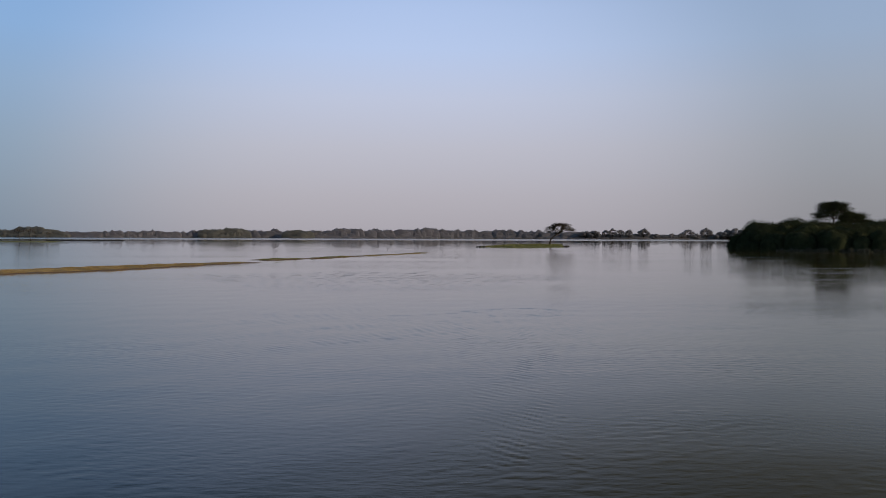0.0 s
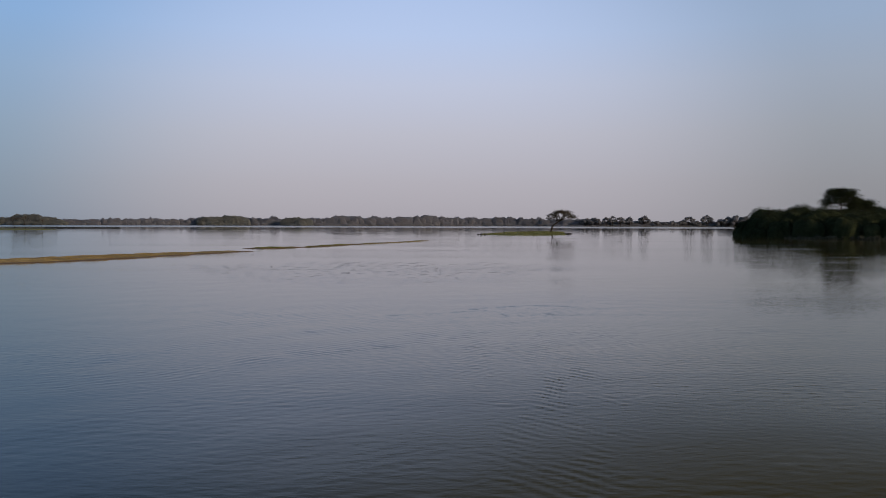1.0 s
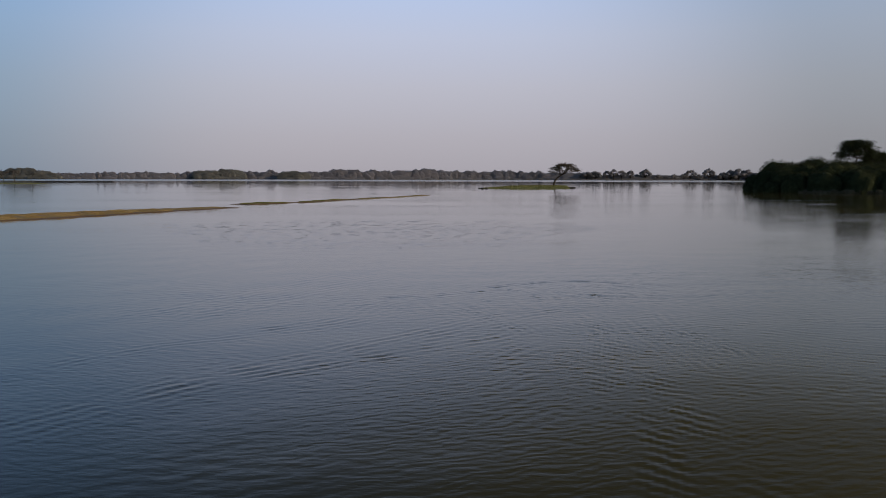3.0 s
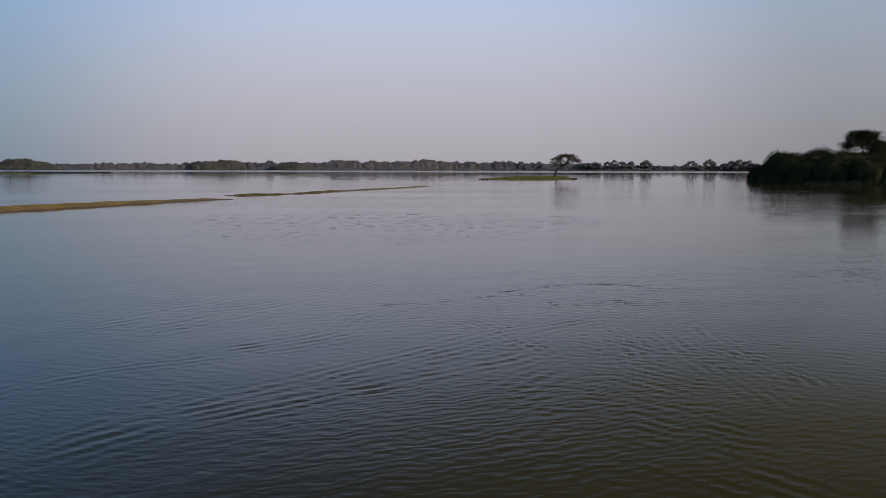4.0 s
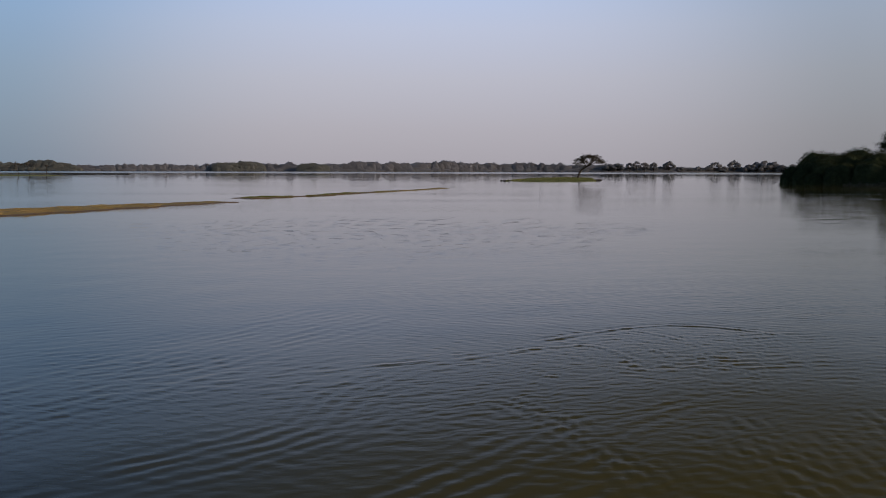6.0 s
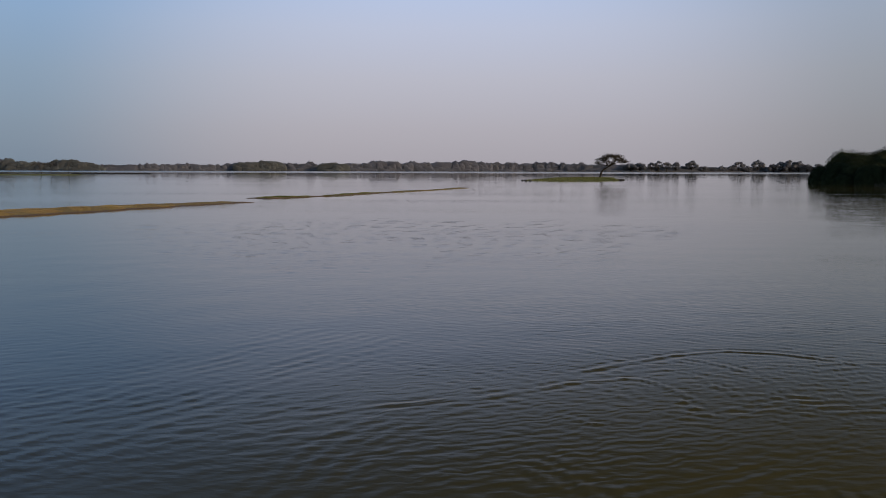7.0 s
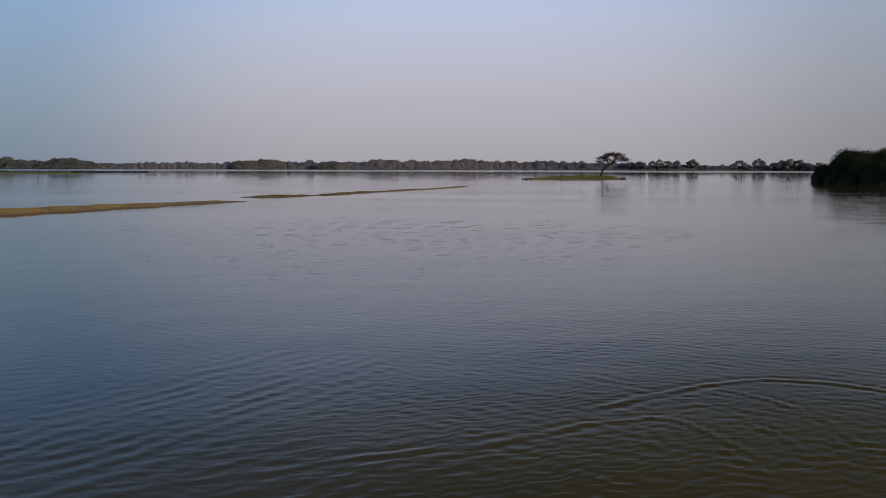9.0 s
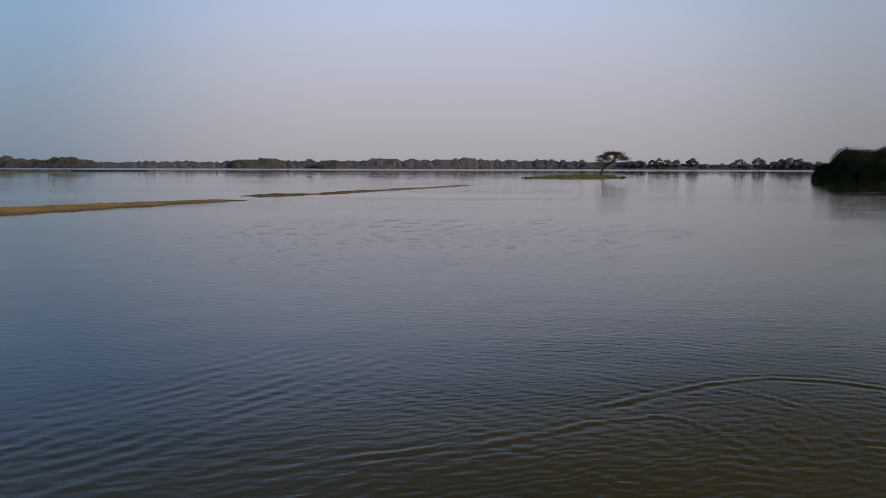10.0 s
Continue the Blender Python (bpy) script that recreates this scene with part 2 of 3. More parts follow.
    for rotation, size, mask in ((-0.34, 1.45, sums("ADD", product(apart.outputs["Fac"], 1.6), product(spans(east, -8, 8), 0.5))),
                                 (0.42, 1.6, sums("SUBTRACT", 1.75, sums("ADD", product(apart.outputs["Fac"], 1.6), product(spans(east, -8, 8), 0.45))))):
        way, train = n.new("ShaderNodeMapping"), n.new("ShaderNodeTexWave")
        way.inputs["Rotation"].default_value = (0, 0, rotation)
        l.new(co.outputs["Object"], way.inputs["Vector"])
        l.new(way.outputs[0], train.inputs["Vector"])
        train.wave_type, train.bands_direction, train.wave_profile = "BANDS", "Y", "SIN"
        for key, value in (("Scale", size), ("Distortion", 9.0), ("Detail", 2.0), ("Detail Scale", 0.9), ("Detail Roughness", 0.55)):
            train.inputs[key].default_value = value
        part_of = product(train.outputs["Fac"], spans(mask, 0.75, 1.15))
        height = part_of if height is None else sums("ADD", height, part_of)
    bp4 = n.new("ShaderNodeBump")
    bp4.inputs["Distance"].default_value = 0.007
    l.new(height, bp4.inputs["Height"])
    l.new(product(sums("ADD", product(spans(calm.outputs["Fac"], 0.40, 0.62), RIPPLE), 0.05), spans(north, 95, 58), sums("ADD", spans(north, 20, 34), 0.35)), bp4.inputs["Strength"])
    l.new(bp3.outputs["Normal"], bp4.inputs["Normal"])
    l.new(sums("MAXIMUM", lane, product(force.outputs["Result"], sheltered)), bp2.inputs["Strength"])
    bp2.inputs["Distance"].default_value = 0.10
    l.new(swell.outputs["Fac"], bp2.inputs["Height"])
    l.new(bp4.outputs["Normal"], bp2.inputs["Normal"])
    l.new(bp2.outputs["Normal"], b.inputs["Normal"])
    # the shine fades from grazing to steep view; its extra drop in the east imitates polarised sky light
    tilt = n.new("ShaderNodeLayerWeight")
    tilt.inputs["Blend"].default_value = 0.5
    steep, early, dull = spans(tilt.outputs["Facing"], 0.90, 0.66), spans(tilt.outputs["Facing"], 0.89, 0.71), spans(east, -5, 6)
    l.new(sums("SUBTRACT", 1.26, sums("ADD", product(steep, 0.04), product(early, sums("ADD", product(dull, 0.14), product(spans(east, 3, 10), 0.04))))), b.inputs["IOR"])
    # yellower shine eastward, put in to take blue out of the reflections
    shine_tint = n.new("ShaderNodeMix")
    shine_tint.data_type = "RGBA"
    shine_tint.inputs["A"].default_value, shine_tint.inputs["B"].default_value = (1.0, 0.88, 0.58, 1), (1.0, 0.83, 0.42, 1)
    l.new(dull, shine_tint.inputs["Factor"])
    l.new(shine_tint.outputs["Result"], b.inputs["Specular Tint"])
    return m


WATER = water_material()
LAND = material("dry_scrub_soil", [(0.17, 0.15, 0.11), (0.23, 0.20, 0.15), (0.15, 0.15, 0.10)], 0.05)
MUD = material("bank_mud", [(0.170, 0.100, 0.050), (0.320, 0.225, 0.100), (0.250, 0.190, 0.080), (0.400, 0.270, 0.170)], 0.22, bump=0.9, fine=7)
TURF = material("islet_turf", [(0.14, 0.13, 0.050), (0.185, 0.185, 0.062), (0.26, 0.235, 0.105)], 0.12, bump=0.5, fine=9)
SEDGE = material("dry_sedge", [(0.185, 0.120, 0.052), (0.260, 0.195, 0.078), (0.285, 0.195, 0.085), (0.340, 0.262, 0.115), (0.410, 0.305, 0.150)], 0.16, fine=5, island=0.07)
OLIVE = material("olive_sedge", [(0.065, 0.072, 0.023), (0.137, 0.143, 0.042), (0.221, 0.202, 0.078)], 0.2, fine=5, island=0.25)
GRASS = material("green_grass", [(0.13, 0.135, 0.050), (0.195, 0.20, 0.072), (0.27, 0.25, 0.115)], 0.1, island=0.35)
BARK = material("acacia_bark", [(0.042, 0.034, 0.028), (0.078, 0.064, 0.052)], 1.5, bump=0.5)
THORN = material("acacia_leaf", [(0.062, 0.049, 0.034), (0.100, 0.080, 0.055)], 0.6, island=0.4)
THICKET = material("thicket_leaf", [(0.026, 0.033, 0.015), (0.040, 0.047, 0.021), (0.056, 0.061, 0.029)], 0.10, island=0.35, thin=0.25)
# distance haze is painted into these three leaf colours, strongest in the first
FAR_LEAF = material("hazed_far_leaf", [(0.42, 0.41, 0.43), (0.47, 0.455, 0.47)], 0.05, island=0.05, thin=0.75)
NEAR_LEAF = material("hazed_olive_leaf", [(0.37, 0.365, 0.325), (0.43, 0.42, 0.37)], 0.05, island=0.06, thin=0.75)
SCRUB_LEAF = material("hazed_scrub_leaf", [(0.34, 0.335, 0.345), (0.39, 0.38, 0.39)], 0.05, island=0.06, thin=0.75)
REED = material("pale_reed", [(0.084, 0.082, 0.054), (0.144, 0.138, 0.096)], 0.4, island=0.35)
WET_MUD = material("wet_brown_mud", [(0.140, 0.085, 0.040), (0.215, 0.135, 0.066)], 0.3, roughness=0.6, bump=0.4)
DARK_MUD = material("wet_dark_mud", [(0.030, 0.028, 0.024), (0.06, 0.055, 0.045)], 0.2, bump=0.4)
STONE = material("dark_islet_lump", [(0.035, 0.033, 0.03), (0.08, 0.075, 0.07)], 1.2, roughness=0.7, bump=0.5)


# ---- mesh helpers ----
def mesh_object(name, verts, faces, mat, parent=None, smooth=False, label=""):
    me = bpy.data.meshes.new(name)
    me.from_pydata(np.asarray(verts, float).tolist(), [], faces if isinstance(faces, list) else faces.tolist())
    if smooth:
        me.polygons.foreach_set("use_smooth", np.ones(len(me.polygons), bool))
    me.materials.append(mat)
    me.update()
    ob = new(name, me)
    ob.parent = parent
    if label:
        tagged(ob, label)
    return ob


def sheet(xs, ys):
    """Vertices (x, y) and quads of a grid."""
    gx, gy = np.meshgrid(xs, ys)
    nx, ny = len(xs), len(ys)
    i = np.arange(nx * ny).reshape(ny, nx)
    quads = np.stack([i[:-1, :-1], i[:-1, 1:], i[1:, 1:], i[1:, :-1]], -1).reshape(-1, 4)
    return gx.ravel(), gy.ravel(), quads


def spread(start, end, step, growth):
    """Coordinates from start towards end whose steps grow."""
    out, s, way = [start], step, 1 if end > start else -1
    while (end - out[-1]) * way > 0:
        out.append(out[-1] + way * s)
        s *= growth
    return out


def waves(x, y, seed, count, length, direction, scatter):
    """A sum of straight wave trains, about 1 high."""
    r = np.random.RandomState(seed)
    h = np.zeros_like(x)
    for _ in range(count):
        a = direction + r.normal(0, scatter)
        k = 2 * math.pi / (length * math.exp(r.normal(0, 0.3)))
        h += np.cos(k * (x * math.cos(a) + y * math.sin(a)) + r.uniform(0, 7))
    return h / math.sqrt(count)


def smooth_step(a, b, v):
    u = np.clip((v - a) / (b - a), 0, 1)
    return u * u * (3 - 2 * u)


def line_distance(x, y, pts):
    """Signed distance to a polyline, and how far along it (0 to 1)."""
    best, sign, along = np.full(x.shape, 1e9), np.ones_like(x), np.zeros_like(x)
    for i, ((ax, ay), (bx, by)) in enumerate(zip(pts, pts[1:])):
        dx, dy = bx - ax, by - ay
        u = np.clip(((x - ax) * dx + (y - ay) * dy) / (dx * dx + dy * dy), 0, 1)
        d = np.hypot(x - ax - u * dx, y - ay - u * dy)
        near = d < best
        best = np.where(near, d, best)
        sign = np.where(near, np.sign(dx * (y - ay) - dy * (x - ax)), sign)
        along = np.where(near, (i + u) / (len(pts) - 1), along)
    return best * sign, along


def tube(verts, faces, pts, radii, sides=6):
    """Adds a tapered tube along pts."""
    base = len(verts)
    pts = [Vector(p) for p in pts]
    for i, (p, r) in enumerate(zip(pts, radii)):
        way = (pts[min(i + 1, len(pts) - 1)] - pts[max(i - 1, 0)]).normalized()
        side = way.cross(Vector((0.31, 0.9, 0.2))).normalized()
        other = way.cross(side)
        for k in range(sides):
            a = 2 * math.pi * k / sides
            verts.append(tuple(p + (side * math.cos(a) + other * math.sin(a)) * r))
    for i in range(len(pts) - 1):
        for k in range(sides):
            a, b = base + i * sides + k, base + i * sides + (k + 1) % sides
            faces.append((a, b, b + sides, a + sides))
    faces.append(tuple(range(base + (len(pts) - 1) * sides, base + len(pts) * sides)))


def leaf_sprays(r, centres, size, flat=0.0):
    """Folded four-cornered leaf sprays round the centres; flat lays them more level."""
    n = len(centres)
    a = r.normal(size=(n, 3))
    a[:, 2] *= 1 - flat
    a /= np.linalg.norm(a, axis=1)[:, None]
    b = np.cross(a, r.normal(size=(n, 3)))
    b /= np.linalg.norm(b, axis=1)[:, None]
    c = np.cross(a, b)
    s = size * r.uniform(0.6, 1.4, (n, 1))
    verts = np.stack([centres - a * s, centres - b * s * 0.55 + c * s * 0.2, centres + a * s, centres + b * s * 0.55 + c * s * 0.2], 1).reshape(-1, 3)
    return verts, np.arange(4 * n).reshape(n, 4)


def joined(pieces):
    """The vertices and faces of several meshes as one."""
    first = np.cumsum([0] + [len(verts) for verts, _ in pieces])
    return np.concatenate([verts for verts, _ in pieces]), np.concatenate([faces + at for (_, faces), at in zip(pieces, first)])


def crown_ball(detail):
    bm = bmesh.new()
    bmesh.ops.create_icosphere(bm, subdivisions=detail, radius=1)
    bm.verts.ensure_lookup_table()
    out = np.array([v.co[:] for v in bm.verts]), np.array([[v.index for v in f.verts] for f in bm.faces])
    bm.free()
    return out


BALL, SMALL_BALL = crown_ball(3), crown_ball(2)
GLOBE, GLOBE_FACES = crown_ball(4)


# ---- ground and water ----
def shore_line(x):
    return 1185 + 28 * np.sin(x / 190 + 0.8) + 14 * np.sin(x / 61)


def build_ground():
    ys = np.array(sorted(set(np.round(spread(1230, 4800, 12, 1.12) + spread(1230, 1080, 6, 1.0) + spread(1080, -2500, 30, 1.2), 2))))
    xs = np.array(spread(0, 4500, 20, 1.05))
    xs = np.concatenate([-xs[:0:-1], xs])
    x, y, quads = sheet(xs, ys)
    inside = np.minimum(np.minimum(shore_line(x) - y, y + 260), 1300 - np.abs(x))
    z = -1.3 + 2.6 * smooth_step(26, -26, inside) + 1.2 * smooth_step(-20, -400, inside)
    z += np.where(inside < -20, 0.3 * np.sin(x / 37) * np.sin(y / 53), 0)
    tagged(mesh_object("ground", np.stack([x, y, z], 1), quads, LAND, smooth=True),
           "dry scrubby soil of the lake bed and shores", "ground", kind="structure")


WAKES = [  # long curved crests on the near water: line, wavelength, height, crests beside it
    ([(-9.3, 25.7), (-6.9, 27.5), (-4.4, 31.3), (-0.8, 34.4)], 0.36, 0.0030, 2.6),
    ([(-7.7, 26.6), (-4.5, 30.4), (-2.1, 32.1), (0.9, 34.3), (2.6, 35.4)], 0.36, 0.0041, 2.2),
    ([(-8.8, 31.4), (-7.0, 34.0), (-4.8, 35.0), (-1.7, 37.1), (-0.4, 40.3)], 0.34, 0.0035, 1.8),
    ([(-2.7, 33.0), (-1.6, 34.3), (0.6, 36.4), (2.0, 37.9), (3.6, 38.9)], 0.34, 0.0038, 2),
    ([(-3.9, 30.4), (-2.3, 31.6), (-0.5, 32.9)], 0.3, 0.0051, 1.8),
    ([(-5.3, 35.3), (-2.6, 37.4), (-2.1, 38.3), (-1.8, 39.8), (-0.7, 41.6), (1.3, 42.7)], 0.36, 0.0050, 1.7),
    ([(-1.1, 33.9), (1.3, 36.0), (2.4, 37.3), (3.8, 38.6), (4.9, 39.4)], 0.34, 0.0050, 1.6),
    ([(1.0, 39.7), (2.3, 37.3), (2.9, 34.9)], 0.3, 0.0057, 2.2),
    ([(5.0, 38.6), (4.9, 36.2), (4.6, 34.0)], 0.3, 0.0062, 2.2),
    ([(6.9, 36.2), (7.7, 33.7), (7.8, 32.3)], 0.3, 0.0062, 2),
    ([(6.1, 37.9), (6.0, 34.5), (6.4, 31.0)], 0.3, 0.0054, 2.2),
    ([(7.5, 38.9), (7.2, 37.0), (7.2, 35.6)], 0.3, 0.0059, 2),
    ([(-3.0, 41.15), (-1.4, 41.85), (0.0, 42.25), (0.9, 42.55), (1.9, 43.25), (2.9, 43.65), (3.6, 43.75), (4.0, 43.35), (4.3, 42.65), (4.5, 41.95)], 0.32, 0.0085, 0.8),
    ([(2.0, 43.75), (2.6, 44.25), (3.3, 44.75), (4.3, 45.45), (5.5, 46.05), (6.7, 46.15), (7.7, 45.85), (8.2, 45.45), (9.0, 44.45)], 0.34, 0.0095, 0.8),
    ([(3.2, 43.95), (3.75, 43.35), (4.0, 42.65), (4.2, 42.05), (4.3, 41.25)], 0.26, 0.0065, 1.0),
    ([(4.3, 44.75), (4.7, 44.25), (5.0, 43.55), (5.2, 42.65), (5.2, 41.75)], 0.28, 0.0075, 1.0),
    ([(5.0, 45.55), (5.5, 45.15), (6.0, 44.45), (6.2, 43.55), (6.2, 42.35)], 0.28, 0.0075, 1.0),
    ([(1.7, 41.55), (2.1, 41.15), (2.5, 40.85)], 0.26, 0.0080, 0.9),
    ([(4.6, 41.75), (5.2, 42.05), (5.9, 42.25), (6.8, 42.35)], 0.30, 0.0070, 0.9),
]
BANDS = [  # bands of slanting short crests: axis, half width, crest direction, wavelength, height
    ([(5.2, 38.5), (4.6, 35.0), (4.3, 31.0), (4.2, 27.0), (4.0, 23.0)], 0.9, 0.62, 0.33, 0.0072),
    ([(2.6, 38.5), (2.0, 33.0), (1.5, 26.8)], 0.7, 2.45, 0.33, 0.0061),
    ([(5.0, 31.5), (3.7, 24.8), (2.5, 20.7), (2.2, 16.5), (2.1, 13.5)], 1, 0.75, 0.33, 0.0055),
    ([(-8.5, 38.0), (-6.0, 41.5), (-3.6, 45.0), (-2.4, 48.5)], 2.3, 2.5, 0.44, 0.0052),
    ([(8.2, 46.0), (7.2, 44.0), (6.0, 41.5), (5.4, 39.5)], 1.8, 0.45, 0.25, 0.0046),
    ([(9.5, 45.5), (8.0, 43.0), (6.6, 41.0)], 1.6, 1.75, 0.34, 0.0049),
]
RINGS = [(4.7, 43.0, 1.5, 0.34, 0.0035), (6.8, 43.6, 1.3, 0.30, 0.0035)]


def rounded(pts, times=2):
    """A polyline with its corners cut."""
    for _ in range(times):
        out = [pts[0]]
        for (ax, ay), (bx, by) in zip(pts, pts[1:]):
            out += [(ax * 0.75 + bx * 0.25, ay * 0.75 + by * 0.25), (ax * 0.25 + bx * 0.75, ay * 0.25 + by * 0.75)]
        pts = out + [pts[-1]]
    return pts


def around(x, y, pts, margin):
    return np.flatnonzero((x > min(p[0] for p in pts) - margin) & (x < max(p[0] for p in pts) + margin)
                          & (y > min(p[1] for p in pts) - margin) & (y < max(p[1] for p in pts) + margin))


def build_water():
    xs = list(np.arange(0, 12, 0.10)) + spread(12, 4500, 0.10, 1.06)
    xs = np.array([-v for v in xs[:0:-1]] + xs)
    ys = list(np.arange(12, 49, 0.085)) + spread(49, 120, 0.09, 1.008)
    ys = spread(12, -2500, 0.2, 1.15)[:0:-1] + ys + spread(ys[-1], 4800, 0.8, 1.06)[1:]
    x, y, quads = sheet(xs, np.array(ys))
    near = smooth_step(150, 70, y) * smooth_step(45, 20, np.abs(x))
    z = np.zeros_like(x)
    here = np.flatnonzero(near > 0.001)
    px, py = x[here], y[here]
    drift, gusts = waves(px, py, 5, 8, 9, 1.3, 1.2), waves(px, py, 6, 8, 3.4, 1.4, 1.0)
    patch = np.clip(0.55 + 0.40 * drift + 0.18 * gusts, 0.10, 1.3)
    fine = smooth_step(86, 56, py) * smooth_step(30, 13, np.abs(px)) * (0.75 + 0.45 * smooth_step(-6, 7, px)) * (0.45 + 0.95 * smooth_step(20, 34, py))
    east = smooth_step(-4, 4, px)
    h = 0.0021 * patch * (east * waves(px, py, 11, 26, 0.27, 1.25, 0.42) + (1 - east) * waves(px, py, 18, 26, 0.27, 1.90, 0.40)) * fine
    h += 0.0015 * patch * waves(px, py, 12, 20, 0.48, 1.6, 0.55) * smooth_step(110, 60, py)
    h += 0.0016 * np.clip(0.45 - 0.4 * drift, 0.1, 1) * waves(px, py, 14, 14, 0.36, 0.95, 0.25) * fine
    h += 0.0020 * waves(px, py, 13, 6, 3.2, 1.7, 0.5)
    z[here] = h
    for pts, length, high, crests in WAKES:
        pts = rounded(pts, 3)
        at = around(x, y, pts, 4 * length * crests)
        d, along = line_distance(x[at], y[at], pts)
        d = d + 0.03 * np.sin(along * 17 + length * 40) + 0.03 * waves(x[at], y[at], 15, 6, 1.1, 0.5, 2)
        env = np.exp(-(d / (crests * length)) ** 2) * smooth_step(0, 0.2, along) * smooth_step(1, 0.8, along)
        phase = 2 * math.pi * d / length
        broken = np.clip(0.85 + 0.4 * waves(x[at], y[at], 19, 6, 1.5, 0.3, 2), 0.35, 1.5)
        z[at] += high * env * (np.cos(phase) + 0.3 * np.cos(2 * phase) + 0.1 * np.cos(3 * phase)) * broken
    for pts, half, turn, length, high in BANDS:
        at = around(x, y, pts, 3 * half)
        bx, by = x[at], y[at]
        d, along = line_distance(bx, by, rounded(pts, 1))
        env = np.exp(-(d / half) ** 2) * smooth_step(0, 0.15, along) * smooth_step(1, 0.85, along)
        phase = 2 * math.pi * (bx * math.cos(turn) + by * math.sin(turn)) / length + 1.1 * waves(bx, by, 16, 6, 2.2, turn, 1.2)
        z[at] += 0.85 * high * env * (np.cos(phase) + 0.25 * np.cos(2 * phase)) * np.clip(0.65 + 0.45 * waves(bx, by, 17, 5, 1.6, 0.2, 2), 0, 1.4)
    for cx, cy, radius, length, high in RINGS:
        d, ang = np.hypot(x - cx, (y - cy) * 1.1), np.arctan2(y - cy, x - cx)
        z += high * np.exp(-((d - radius) / 0.9) ** 2) * np.cos(2 * math.pi * d / length) * (0.6 + 0.4 * np.sin(ang * 5 + cx))
    z *= near
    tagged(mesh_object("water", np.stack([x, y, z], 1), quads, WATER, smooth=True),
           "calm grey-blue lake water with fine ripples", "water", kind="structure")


build_ground()
build_water()


# ---- banks and islets ----
def polygon_depth(x, y, poly):
    """Distance to the outline: positive inside."""
    best, inside = np.full(x.shape, 1e9), np.zeros(x.shape, bool)
    for (ax, ay), (bx, by) in zip(poly, poly[1:] + poly[:1]):
        dx, dy = bx - ax, by - ay
        u = np.clip(((x - ax) * dx + (y - ay) * dy) / (dx * dx + dy * dy), 0, 1)
        best = np.minimum(best, np.hypot(x - ax - u * dx, y - ay - u * dy))
        cross = ((ay > y) != (by > y)) & (x < (bx - ax) * (y - ay) / (by - ay + 1e-12) + ax)
        inside ^= cross
    return np.where(inside, best, -best)


def islet_height(x, y, poly, high, edge, seed, ragged):
    d = polygon_depth(x, y, poly) + ragged * waves(x, y, seed, 7, 6 * ragged + 2, 0.6, 2.0) * 0.5
    z = np.where(d > 0, 0.04 + high * smooth_step(0, edge, d), 0.04 + d * 0.45)
    return np.where(d > 0.1, z + 0.05 * waves(x, y, seed + 1, 8, 2.4, 0.3, 2.0) * min(1, high * 2), z)


def build_islet(name, poly, high, edge, step, mat, label, seed, ragged=0.8):
    px, py = [p[0] for p in poly], [p[1] for p in poly]
    x, y, quads = sheet(np.arange(min(px) - 3, max(px) + 3, step), np.arange(min(py) - 3, max(py) + 3, step))
    z = islet_height(x, y, poly, high, edge, seed, ragged)
    quads = quads[(z[quads] > -0.8).any(1)]
    used, quads = np.unique(quads, return_inverse=True)
    ob = mesh_object(name, np.stack([x, y, z], 1)[used], quads.reshape(-1, 4), mat, smooth=True)
    return tagged(ob, label, "islet", kind="structure")


def build_tufts(name, poly, count, tall, mat, label, seed, high, edge, ragged, blades=4, margin=0.15, upto=99.0, width=0.026, bare=1e9):
    r = np.random.RandomState(seed)
    px, py = [p[0] for p in poly], [p[1] for p in poly]
    x, y = r.uniform(min(px), max(px), count * 12), r.uniform(min(py), max(py), count * 12)
    d = polygon_depth(x, y, poly) + ragged * waves(x, y, seed % 100, 7, 6 * ragged + 2, 0.6, 2.0) * 0.5
    clump = waves(x, y, seed + 3, 6, 3.0, 0.2, 2.5)
    keep = np.flatnonzero((d > margin) & (d < upto) & (y < bare - r.exponential(3.0, len(x))) & (clump > r.uniform(-2.4, 0.8, len(x))))[:count]
    x, y, c = x[keep], y[keep], clump[keep]
    z = islet_height(x, y, poly, high, edge, seed % 100, ragged) - 0.03
    n = len(x)
    root = np.repeat(np.stack([x, y, z], 1), blades, 0) + r.normal(0, 0.07, (n * blades, 3)) * (1, 1, 0)
    up = np.repeat(tall * (0.75 + 0.35 * np.clip(c, -0.8, 1.2)), blades) * r.uniform(0.5, 1.2, n * blades)
    lean = r.normal(0, 0.35, (n * blades, 2)) * up[:, None]
    wide = r.normal(size=(n * blades, 2))
    wide = wide / np.linalg.norm(wide, axis=1)[:, None] * (width * r.uniform(0.6, 1.5, (n * blades, 1)))
    zero = np.zeros((n * blades, 1))
    side = np.hstack([wide, zero])
    mid = root + np.hstack([lean * 0.35, up[:, None] * 0.6])
    tip = root + np.hstack([lean, up[:, None]])
    verts = np.stack([root - side, root + side, mid + side * 0.7, tip, mid - side * 0.7], 1).reshape(-1, 3)
    faces = np.arange(5 * n * blades).reshape(-1, 5)
    return tagged(mesh_object(name, verts, faces, mat), label, "grass", kind="stuff")


